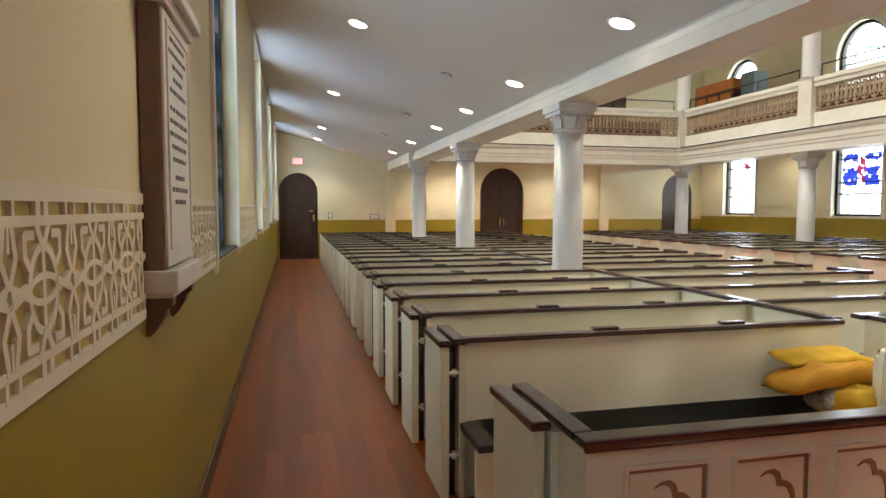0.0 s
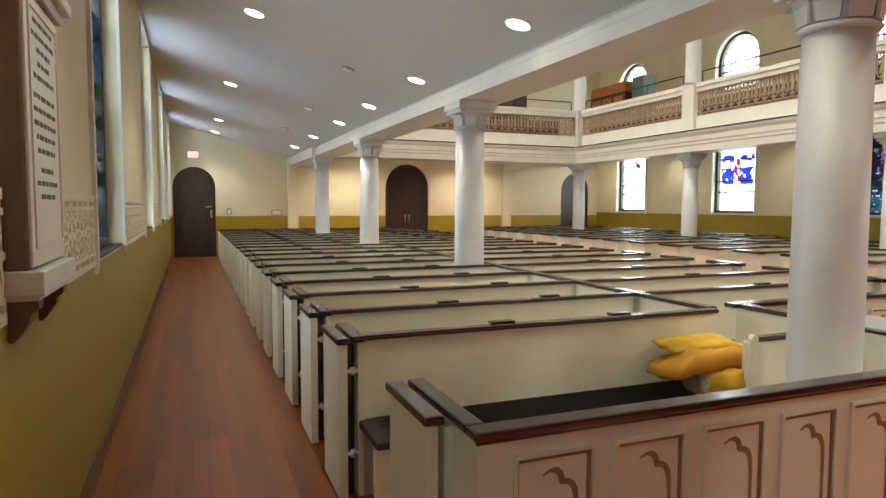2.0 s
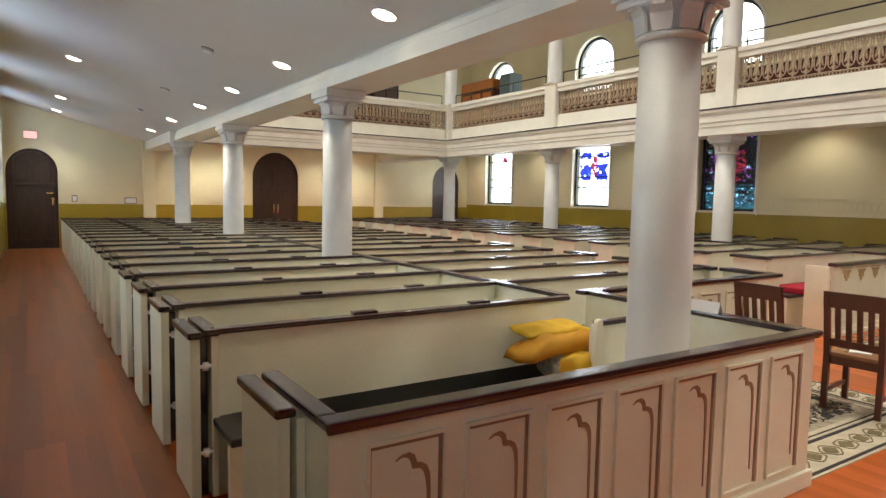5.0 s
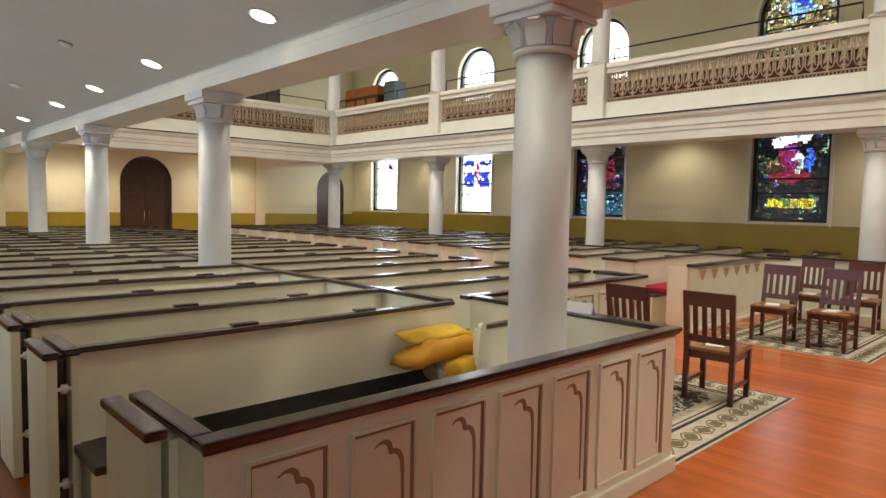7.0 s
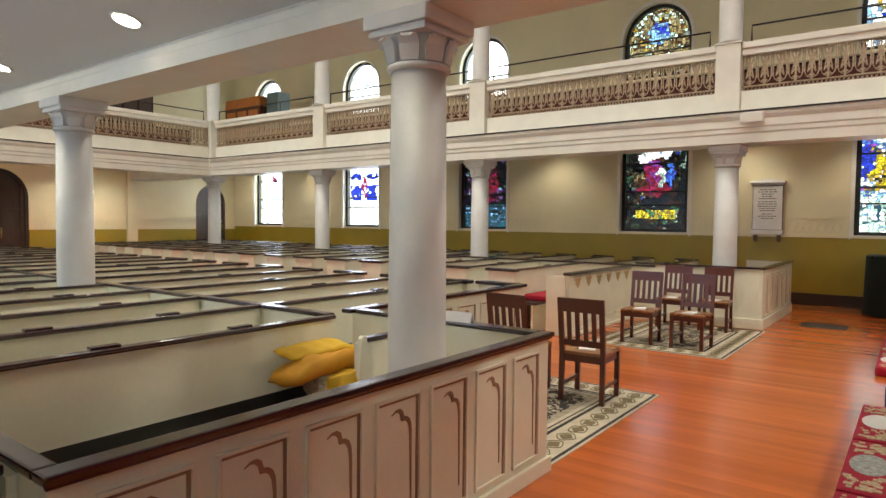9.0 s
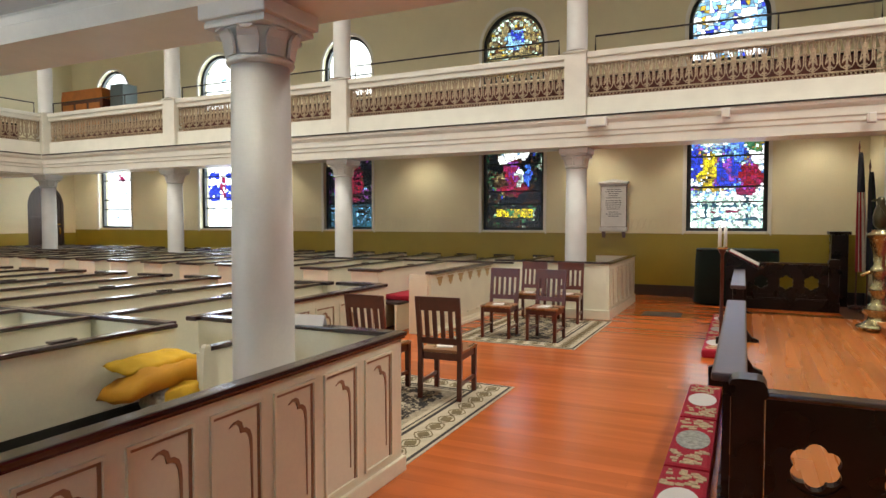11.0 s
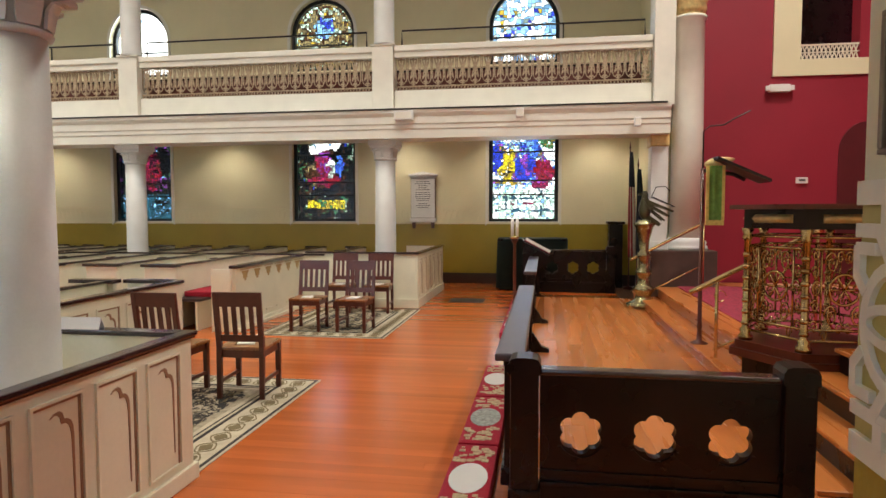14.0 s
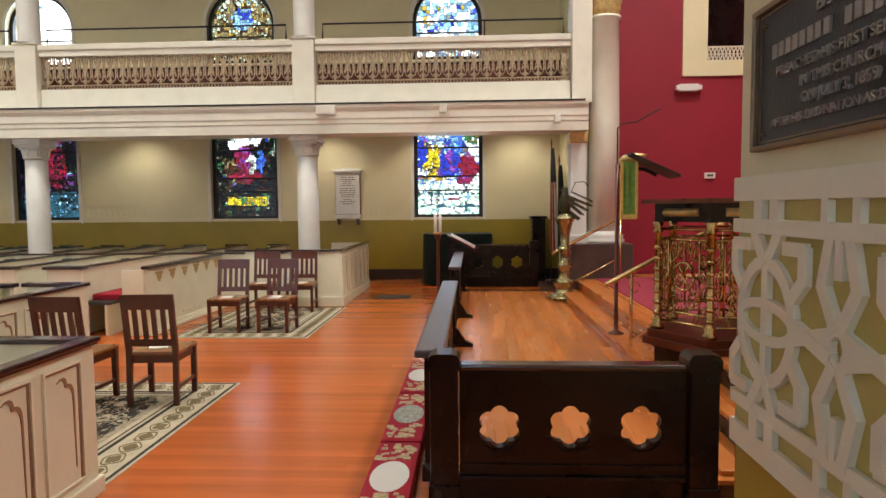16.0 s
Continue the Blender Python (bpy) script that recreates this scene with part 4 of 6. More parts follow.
part("base_moulding", cube(3.64, FY, 0, 3.665, 3.6, 0.10, bevel=0.008), PEW, fp)
for i in range(7):
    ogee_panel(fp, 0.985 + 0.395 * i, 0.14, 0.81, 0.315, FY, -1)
for i in range(4):
    ogee_panel(fp, 2.18 + 0.395 * i, 0.14, 0.81, 0.315, 3.64, 1, "y")
part("inner_bench", cube(0.80, 3.13, 0.40, 2.95, 3.52, 0.44, bevel=0.008), SEAT, fp, "black bench board")
part("inner_back", cube(2.98, 2.98, 0, 3.58, 3.02, 0.80), PEW, fp)
part("inner_rail", cube(3.02, 2.965, 0.80, 3.56, 3.035, 0.83, bevel=0.01), RAIL, fp)
bm = prism(bmesh.new(), [(2.95, 0), (3.02, 0), (3.02, 0.835), (3.005, 0.85), (2.985, 0.852), (2.968, 0.835), (2.960, 0.78), (2.95, 0.60)], "y", 2.94, 2.975)
part("bench_end", bm, PEW, fp, "pale curved bench end")

# front of the second block
fb = thing("front_pew_panel", "pale panelled pew front with a mahogany rail, carved arches", "pew front")
part("front_panel", cube(3.63, 3.64, 0, 6.30, 3.69, PEW_H - 0.04), PEW, fb)
part("front_rail", cube(3.53, 3.615, PEW_H - 0.034, 6.36, 3.715, PEW_H, bevel=0.010), RAIL, fb)
part("base_moulding", cube(3.65, 3.615, 0, 6.32, 3.64, 0.10, bevel=0.008), PEW, fb)
for i in range(6):
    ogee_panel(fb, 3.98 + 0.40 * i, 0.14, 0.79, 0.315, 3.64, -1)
part("end_board", cube(6.30, 3.64, 0, 6.35, 4.25, PEW_H - 0.04, bevel=0.006), PEW, fb)
part("end_cap", cube(6.27, 3.725, PEW_H - 0.04, 6.40, 4.28, PEW_H, bevel=0.01), RAIL, fb)

# front of the third block
fc3 = thing("front_pew_panel", "pale pew front pierced with small carved arches under a mahogany rail", "pew front")
part("front_panel", cube(8.16, 3.96, 0, 10.60, 4.01, PEW_H - 0.04), PEW, fc3)
part("front_rail", cube(8.12, 3.93, PEW_H - 0.045, 10.58, 4.04, PEW_H, bevel=0.014), RAIL, fc3)
part("base_moulding", cube(8.14, 3.935, 0, 10.58, 3.96, 0.10, bevel=0.008), PEW, fc3)
part("end_board", cube(8.12, 4.011, 0, 8.16, 4.30, PEW_H - 0.05, bevel=0.006), PEW, fc3)
OCHRE = material("ochre_stencil", (0.50, 0.34, 0.13), 0.6, vary=0.15, scale=12)
CROWN = [(-0.10, 0.0), (0.10, 0.0), (0.10, -0.025), (0.060, -0.045), (0.060, -0.10), (0.024, -0.10), (0.024, -0.135), (-0.024, -0.135), (-0.024, -0.10), (-0.060, -0.10), (-0.060, -0.045), (-0.10, -0.025)]
for i in range(6):
    x = 8.44 + 0.38 * i
    part("panel_line", cube(x - 0.15, 3.952, 0.832, x + 0.15, 3.96, 0.842), OCHRE, fc3, "thin ochre painted line")
    part("stencil", prism(bmesh.new(), [(x + u, 0.815 + v) for u, v in CROWN], "y", 3.954, 3.96), OCHRE, fc3, "ochre crown-shaped ornament")
    part("slot_rail", cube(x - 0.11, 3.945, 0.165, x + 0.11, 3.96, 0.19, bevel=0.004), PEW, fc3)
part("base_step", cube(8.10, 3.90, 0, 10.58, 3.935, 0.05, bevel=0.008), PEW, fc3)
part("cushion", cube(8.35, 4.42, 0.44, 10.4, 4.84, 0.52, bevel=0.02), CRIMSON, fc3, "crimson seat cushion")

# front box of the fourth block
fd = thing("front_box_pew", "pale panelled front box pew round a white column", "pew")
# paler colour for the recess shade on this box's panels
FAINT = material("faint_panel_shade", (0.55, 0.47, 0.33), 0.5, vary=0.1, scale=5)
DX0, DX1, DH = 10.62, 13.30, 0.955
part("front_panel", cube(DX0, FY, 0, DX1, FY + 0.05, DH - 0.03), PEW, fd)
part("side_panel", cube(DX0, FY + 0.05, 0, DX0 + 0.05, 3.96, DH - 0.03), PEW, fd)
part("aisle_panel", cube(DX1 - 0.05, FY + 0.05, 0, DX1, 2.7, DH - 0.03), PEW, fd)
part("front_rail", cube(DX0 - 0.03, FY - 0.03, DH - 0.032, DX1 + 0.03, FY + 0.06, DH, bevel=0.010), RAIL, fd)
part("side_rail", cube(DX0 - 0.03, FY + 0.06, DH - 0.032, DX0 + 0.075, 3.92, DH, bevel=0.010), RAIL, fd)
part("base_moulding", cube(DX0 - 0.025, FY - 0.025, 0, DX1, FY, 0.16, bevel=0.008), PEW, fd)
part("base_moulding", cube(DX0 - 0.025, FY, 0, DX0, 3.92, 0.16, bevel=0.008), PEW, fd)
for i in range(6):
    ogee_panel(fd, DX0 + 0.25 + 0.43 * i, 0.20, 0.84, 0.315, FY, -1, mat_shade=FAINT)


# ---- chairs ----
def chair(m, label):
    """A slat-backed wooden chair that faces +x."""
    ob = thing("chair", label, "chair", "chairs on the rugs", m)
    part("seat", cube(-0.21, -0.215, 0.42, 0.22, 0.215, 0.45, bevel=0.01), CHAIRSEAT, ob, "worn honey-brown seat")
    bm = bmesh.new()
    box(bm, -0.19, -0.195, 0.355, 0.20, -0.175, 0.42)
    box(bm, -0.19, 0.175, 0.355, 0.20, 0.195, 0.42)
    box(bm, 0.18, -0.175, 0.355, 0.20, 0.175, 0.42)
    box(bm, -0.20, -0.175, 0.355, -0.18, 0.175, 0.42)
    part("apron", bm, CHAIR, ob)
    for y in (-0.19, 0.19):
        part("leg", prism(bmesh.new(), [(0.165, 0.42), (0.21, 0.42), (0.205, 0.0), (0.175, 0.0)], "y", y - 0.021, y + 0.021), CHAIR, ob)
        part("leg", prism(bmesh.new(), [(-0.185, 0.45), (-0.225, 0.45), (-0.235, 0.0), (-0.205, 0.0)], "y", y - 0.021, y + 0.021), CHAIR, ob)
        part("back_post", prism(bmesh.new(), [(-0.185, 0.45), (-0.225, 0.45), (-0.295, 0.93), (-0.265, 0.93)], "y", y - 0.021, y + 0.021), CHAIR, ob)
        part("stretcher", cube(-0.20, y - 0.011, 0.13, 0.18, y + 0.011, 0.16), CHAIR, ob)
    part("crest_rail", prism(bmesh.new(), [(-0.245, 0.81), (-0.275, 0.81), (-0.292, 0.935), (-0.265, 0.935)], "y", -0.213, 0.213), CHAIR, ob)
    part("lower_rail", prism(bmesh.new(), [(-0.200, 0.50), (-0.222, 0.50), (-0.232, 0.56), (-0.212, 0.56)], "y", -0.17, 0.17), CHAIR, ob)
    for y in (-0.115, -0.038, 0.038, 0.115):
        part("slat", prism(bmesh.new(), [(-0.212, 0.555), (-0.226, 0.555), (-0.266, 0.82), (-0.252, 0.82)], "y", y - 0.020, y + 0.020), CHAIR, ob)
    return ob


near_chair = chair(pose(5.42, 2.42, 0.012, 0, 0, 4), "red-brown slat-backed wooden chair on the rug by the front pew")
copy_thing(near_chair, pose(5.30, 3.08, 0.012, 0, 0, -3))
far = "red-brown slat-backed wooden chair with a service sheet on its seat"
for x, y, r in ((8.45, 3.03, 183), (8.46, 2.37, 178), (10.08, 3.10, 181), (10.10, 2.48, 184)):
    tagged(copy_thing(near_chair, pose(x, y, 0.012, 0, 0, r)), far)
for x, y, r in ((8.40, 3.03, 12), (8.41, 2.37, -8), (10.02, 3.10, 5), (10.04, 2.48, -14), (5.40, 2.44, 20)):
    ob = thing("service_sheet", "folded white service sheet lying on a chair seat", "paper", "service sheets", pose(x, y, 0.463, 0, 0, r))
    bm = cube(-0.10, -0.075, 0.0, 0.10, 0.075, 0.006, bevel=0.001)
    box(bm, -0.098, -0.073, 0.007, 0.095, 0.074, 0.011)
    part("sheet", bm, PAPER, ob)


# ---- rugs ----
def rug(x0, y0, x1, y1, seed):
    rnd = random.Random(seed)
    ob = thing("rug", "beige and charcoal oriental rug with a scroll border", "rug", "rugs", pose((x0 + x1) / 2, (y0 + y1) / 2, 0))
    a, b = (x1 - x0) / 2, (y1 - y0) / 2
    part("base_cloth", cube(-a, -b, 0.0, a, b, 0.008, bevel=0.003), RUG_GROUND, ob)
    for d, w in ((0.02, 0.025), (0.30, 0.03), (0.36, 0.012)):
        p, q = a - d, b - d
        for r in ((-p, -q, p, -q + w), (-p, q - w, p, q), (-p, -q + w, -p + w, q - w), (p - w, -q + w, p, q - w)):
            part("border_line", cube(r[0], r[1], 0.008, r[2], r[3], 0.0105), RUG_DARK, ob)
    def ringlet(bm, cx, cy, r0, r1, wob, z=0.0112, n=16, ph=0.0):
        po = [(cx + r0 * (1 + wob * math.cos(4 * t + ph)) * math.cos(t), cy + r0 * 0.8 * (1 + wob * math.cos(4 * t + ph)) * math.sin(t)) for t in [2 * math.pi * k / n for k in range(n)]]
        if r1 <= 0:
            prism(bm, po, "z", 0.008, z)
            return
        pi = [(cx + (u - cx) * r1 / r0, cy + (v - cy) * r1 / r0) for u, v in po]
        for k in range(n):
            j = (k + 1) % n
            prism(bm, [po[k], po[j], pi[j], pi[k]], "z", 0.008, z)
    m = int(2 * a / 0.22)
    k = int(2 * b / 0.22)
    spots = [(-a + 0.17 + (2 * a - 0.34) * i / m, s * (b - 0.17)) for i in range(m + 1) for s in (-1, 1)] + [(s * (a - 0.17), -b + 0.17 + (2 * b - 0.34) * i / k) for i in range(1, k) for s in (-1, 1)]
    for u, v in spots:
        bo = bmesh.new()
        ringlet(bo, u, v, 0.092, 0.080, 0.10, ph=rnd.uniform(0, 3))
        part("border_scroll", bo, RUG_OLIVE, ob)
        bo = bmesh.new()
        ringlet(bo, u, v, 0.058, 0, 0.14, ph=rnd.uniform(0, 3))
        part("border_flower", bo, RUG_OLIVE, ob)
    # field of curling leaves
    p, q = a - 0.42, b - 0.42
    part("field", cube(-p, -q, 0.008, p, q, 0.0095), RUG_FIELD, ob)
    groups = [bmesh.new() for _ in range(3)]
    for i in range(330):
        u, v = rnd.uniform(-p + 0.09, p - 0.09), rnd.uniform(-q + 0.09, q - 0.09)
        r = rnd.uniform(0.02, 0.075)
        ringlet(groups[(0, 0, 1, 0, 2)[i % 5]], u, v, r, r * rnd.choice((0.0, 0.6, 0.75)), rnd.uniform(0.1, 0.5), 0.0102 + 0.000005 * i, 12, rnd.uniform(0, 6))
    for g, m in zip(groups, (RUG_DARK, RUG_GROUND, RUG_OLIVE)):
        tagged(part("leaf_scroll", g, m, ob), kind="stuff")
    return ob


rug(3.72, 1.94, 5.92, 3.55, 1)
rug(7.98, 1.85, 10.46, 3.60, 2)

# ---- the altar rail and chancel ----
PLAT = 0.15
STEPS_Y = (-1.70, -1.96)


def sexfoil(r, n=8):
    """Outline of a six-lobed flower."""
    pts = []
    for k in range(6):
        c = k * math.pi / 3 + math.pi / 6
        cx, cz = 0.58 * r * math.cos(c), 0.58 * r * math.sin(c)
        for j in range(n + 1):
            a = c - 1.25 + 2.5 * j / n
            pts.append((cx + 0.42 * r * math.cos(a), cz + 0.42 * r * math.sin(a)))
    return pts


def pierced(bm, axis, a, b, u0, u1, z0, z1, holes, r):
    """A board with six-lobed holes cut through it, as strips round each hole. holes: (u, z)."""
    def blk(p, q, lo, hi):
        if q - p > 1e-4 and hi - lo > 1e-4:
            prism(bm, [(p, lo), (q, lo), (q, hi), (p, hi)], axis, a, b)
    s = r * 1.15
    at = u0
    for hu, hz in sorted(holes):
        blk(at, hu - s, z0, z1)
        blk(hu - s, hu + s, z0, hz - s)
        blk(hu - s, hu + s, hz + s, z1)
        ring = sexfoil(r)
        outer = []
        for u, v in ring:
            k = s / max(abs(u), abs(v))
            outer.append((u * k, v * k))
        n = len(ring)
        for i in range(n):
            j = (i + 1) % n
            quad = [(hu + ring[i][0], hz + ring[i][1]), (hu + ring[j][0], hz + ring[j][1]), (hu + outer[j][0], hz + outer[j][1]), (hu + outer[i][0], hz + outer[i][1])]
            if abs(outer[i][0]) != abs(outer[j][0]) and abs(abs(outer[i][0]) - s) < 1e-9 and abs(abs(outer[j][1]) - s) < 1e-9:
                quad.insert(3, (hu + outer[i][0], hz + outer[j][1]))
            elif abs(abs(outer[i][1]) - s) < 1e-9 and abs(abs(outer[j][0]) - s) < 1e-9 and abs(outer[i][1]) != abs(outer[j][1]):
                quad.insert(3, (hu + outer[j][0], hz + outer[i][1]))
            prism(bm, quad, axis, a, b)
        at = hu + s
    blk(at, u1, z0, z1)
    return bm


def rail_post(ob, x, y, h=0.845):
    bm = cube(x - 0.075, y - 0.075, 0, x + 0.075, y + 0.075, h - 0.06, bevel=0.01)
    box(bm, x - 0.085, y - 0.085, 0, x + 0.085, y + 0.085, 0.16, 0.012)
    prism(bm, [(y - 0.085, h - 0.09), (y + 0.085, h - 0.09), (y + 0.085, h - 0.035), (y + 0.07, h - 0.008), (y + 0.04, h), (y - 0.04, h), (y - 0.07, h - 0.008), (y - 0.085, h - 0.035)], "x", x - 0.08, x + 0.08)
    part("post", bm, DARKWOOD, ob)


def end_rail(x, label):
    ob = thing("altar_rail", label, "rail", "altar rails")
    y0, y1 = -0.165, -1.355
    holes = [(-0.378, 0.463), (-0.753, 0.463), (-1.122, 0.463)]
    bm = pierced(bmesh.new(), "x", x - 0.03, x + 0.03, y1, y0, 0.20, 0.765, holes, 0.114)
    part("pierced_panel", bm, DARKWOOD, ob, "dark panel pierced with flower shapes")
    for hu, hz in holes:
        bm = bmesh.new()
        arc = [(hu + 0.135 * math.cos(t), hz - 0.01 + 0.135 * math.sin(t)) for t in [math.pi * (1.16 + 0.68 * k / 10) for k in range(11)]]
        inn = [(hu + 0.118 * math.cos(t), hz - 0.01 + 0.118 * math.sin(t)) for t in [math.pi * (1.16 + 0.68 * k / 10) for k in range(11)]]
        for k in range(10):
            prism(bm, [arc[k], arc[k + 1], inn[k + 1], inn[k]], "x", x - 0.03, x - 0.042)
        part("arc_moulding", bm, DARKWOOD, ob)
    part("top_rail", cube(x - 0.055, y1, 0.77, x + 0.055, y0, 0.80, bevel=0.012), RAIL, ob, "polished mahogany top rail")
    bm = cube(x - 0.05, y1, 0.17, x + 0.05, y0, 0.20, bevel=0.008)
    box(bm, x - 0.035, y1, 0.0, x + 0.035, y0, 0.17)
    part("bottom_rail", bm, DARKWOOD, ob)
    part("lower_moulding", cube(x - 0.042, y1, 0.235, x - 0.031, y0, 0.262, bevel=0.004), DARKWOOD, ob)
    rail_post(ob, x, -0.085, 0.862)
    rail_post(ob, x, -1.435, 0.862)
    return ob


end_rail(3.50, "near-black oak altar rail end pierced with three flowers")
end_rail(12.10, "near-black oak altar rail end pierced with three flowers").matrix_basis = pose(0, 0.05, 0.14)


# rougher mahogany, its grey-lavender sheen put into the base colour
RAIL_SHEEN = material("mahogany_top_sheen", (0.085, 0.062, 0.066), 0.36, vary=0.3, scale=3, fine=30, bump=0.03)


def long_rail(x0, x1):
    ob = thing("altar_rail", "long near-black oak altar rail with a broad grey-sheened top", "rail", "altar rails")
    part("top_rail", cube(x0, -0.085, 0.80, x1, 0.085, 0.845, bevel=0.014), RAIL_SHEEN, ob, "broad mahogany top with a grey sheen in its colour")
    holes = []
    u = x0 + 0.35
    while u < x1 - 0.2:
        holes.append((u, 0.475))
        u += 0.375
    part("pierced_panel", pierced(bmesh.new(), "y", -0.03, 0.03, x0, x1, 0.20, 0.80, holes, 0.108), DARKWOOD, ob)
    part("bottom_rail", cube(x0, -0.05, 0.10, x1, 0.05, 0.20, bevel=0.01), DARKWOOD, ob)
    for x in (x1 - 0.09,) if x0 < 6 else (x0 + 0.09,):
        bm = cube(x - 0.06, -0.06, 0, x + 0.06, 0.06, 0.80, bevel=0.01)
        prism(bm, [(-0.24, 0.0), (0.24, 0.0), (0.24, PLAT + 0.03), (0.16, PLAT + 0.06), (0.07, PLAT + 0.2), (-0.07, PLAT + 0.2), (-0.16, PLAT + 0.06), (-0.24, PLAT + 0.03)], "x", x - 0.04, x + 0.04)
        part("footed_post", bm, DARKWOOD, ob, "post on a spreading foot")
    return ob


long_rail(3.59, 6.95)
long_rail(8.55, 11.50)

# kneelers
FLORAL = material("cream_needlework", (0.62, 0.50, 0.30), 0.9, vary=0.3, scale=40, fine=300, bump=0.2)
MEDAL = material("grey_blue_needlework", (0.45, 0.47, 0.42), 0.9, vary=0.35, scale=30, fine=300, bump=0.2)


def kneeler(x, seed, w=1.08):
    rnd = random.Random(seed)
    ob = thing("kneeler", "crimson needlework kneeler cushion with an oval medallion", "kneeler", "kneelers along the altar rail", pose(x, 0.235, 0))
    part("cushion", cube(-w / 2, -0.135, 0.0, w / 2, 0.145, 0.10, bevel=0.03), CRIMSON, ob)
    pts = [(0.21 * math.cos(t), 0.005 + 0.112 * math.sin(t)) for t in [2 * math.pi * k / 20 for k in range(20)]]
    part("medallion", prism(bmesh.new(), pts, "z", 0.098, 0.1025), MEDAL if seed % 2 else PAPER, ob, "pale oval medallion")
    bm = bmesh.new()
    for k in range(64):
        u, v = rnd.choice((-1, 1)) * rnd.uniform(0.23, 0.48), rnd.uniform(-0.10, 0.11)
        r = rnd.uniform(0.010, 0.024)
        prism(bm, [(u + r * (1 + 0.4 * (j % 2)) * math.cos(j * math.pi / 4), v + r * (1 + 0.4 * (j % 2)) * math.sin(j * math.pi / 4)) for j in range(8)], "z", 0.098, 0.1018 + 0.00003 * k)
    tagged(part("flower_stitching", bm, FLORAL, ob), kind="stuff")


for i in range(3):
    kneeler(3.67 + 1.10 * i, i)
for i in range(3):
    kneeler(8.70 + 1.10 * i, 4 + i)

# steps up to the chancel
for k, (y0, z) in enumerate(zip(STEPS_Y, (PLAT + 0.14, PLAT + 0.30))):
    y1 = STEPS_Y[k + 1] if k < 1 else -7.9
    setting("step", cube(4.9, y1 - (0.05 if k < 1 else 0), 0, 11.3, y0, z - 0.03), STEPWOOD, "pine riser of the chancel step", "step")
    setting("step_tread", cube(4.9, y1, z - 0.03, 11.3, y0 + 0.035, z, bevel=0.01), STEPWOOD, "orange pine step tread with a rounded nosing", "step")
setting("carpet", cube(5.9, -7.5, PLAT + 0.30, 10.6, -2.25, PLAT + 0.315), PINK, "crimson patterned carpet on the chancel floor", "carpet")
# wooden stair beside the pier, up to the pulpit
for k in range(4):
    z = 0.18 + 0.165 * k
    setting("pulpit_step", cube(3.62, -3.6, 0, 4.88, -1.62 - 0.20 * k, z - 0.028), DARKWOOD)
    setting("pulpit_step_tread", cube(3.60, -3.6, z - 0.028, 4.89, -1.59 - 0.20 * k, z, bevel=0.008), STEPWOOD)


# handrails on the chancel steps
def handrail(x):
    ob = thing("handrail", "sloping polished brass handrail on slender posts", "handrail", "chancel handrails", pose(x, 0, 0))
    part("rail", tube(bmesh.new(), [(0, -1.50, 0.885), (0, -1.56, 0.915), (0, -2.56, 1.45), (0, -2.62, 1.46)], 0.024, 10), BRASS, ob)
    part("lower_bar", tube(bmesh.new(), [(0, -1.72, 0.36), (0, -2.58, 0.82)], 0.012, 8), BRASS, ob)
    for y, z in ((-1.74, PLAT + 0.14), (-2.58, PLAT + 0.30)):
        part("post", tube(bmesh.new(), [(0, y, z), (0, y, 1.0 - (y + 1.72) * 0.535)], 0.016, 8), BRASS, ob)
    bm = tube(bmesh.new(), [(0, -1.72 - 0.05 - 0.05 * math.cos(t), 0.86 + 0.05 * math.sin(t)) for t in [k * 0.55 for k in range(11)]], 0.006)
    part("scroll", bm, BRASS, ob)


handrail(6.2)
handrail(10.3)


# pulpit
def spiral(bm, cx, cz, r0, turns, place, rad=0.009, flip=1):
    pts = []
    n = int(14 * turns)
    for k in range(n + 1):
        t = 2 * math.pi * turns * k / n
        r = r0 * (1 - 0.8 * k / n)
        pts.append(place(cx + flip * r * math.cos(t), cz + r * math.sin(t)))
    tube(bm, pts, rad, 5)


pul = thing("pulpit", "polygonal pulpit of pierced polished brass on a dark wood base", "pulpit", at=pose(5.42, -2.28, 0))
PR, PB = 0.52, 0.62
corners = [(PR * math.cos(k * math.pi / 3 + math.pi / 6), PR * math.sin(k * math.pi / 3 + math.pi / 6)) for k in range(6)]


def hexa(r, z0, z1):
    return prism(bmesh.new(), [(r * math.cos(k * math.pi / 3 + math.pi / 6), r * math.sin(k * math.pi / 3 + math.pi / 6)) for k in range(6)], "z", z0, z1)


part("pedestal", hexa(PR + 0.02, 0.0, 0.50), DARKWOOD, pul)
part("base_moulding", hexa(PR + 0.12, 0.50, 0.56), CHAIR, pul, "red-brown moulded base")
part("base_plate", hexa(PR + 0.08, 0.56, PB), CHAIR, pul)
part("frieze", hexa(PR + 0.03, 1.50, 1.645), DARKWOOD, pul)
part("desk_top", hexa(PR + 0.14, 1.645, 1.68), CHAIR, pul)
bm = bmesh.new()
for a, b in zip(corners, corners[1:] + corners[:1]):
    m = 1.065
    bm = tube(bmesh.new(), [(a[0] * m * 0.8 + b[0] * m * 0.2, a[1] * m * 0.8 + b[1] * m * 0.2, 1.575), (a[0] * m * 0.2 + b[0] * m * 0.8, a[1] * m * 0.2 + b[1] * m * 0.8, 1.575)], 0.032, 4)
    part("inscribed_band", bm, GILT, pul, "gilded band under the top")
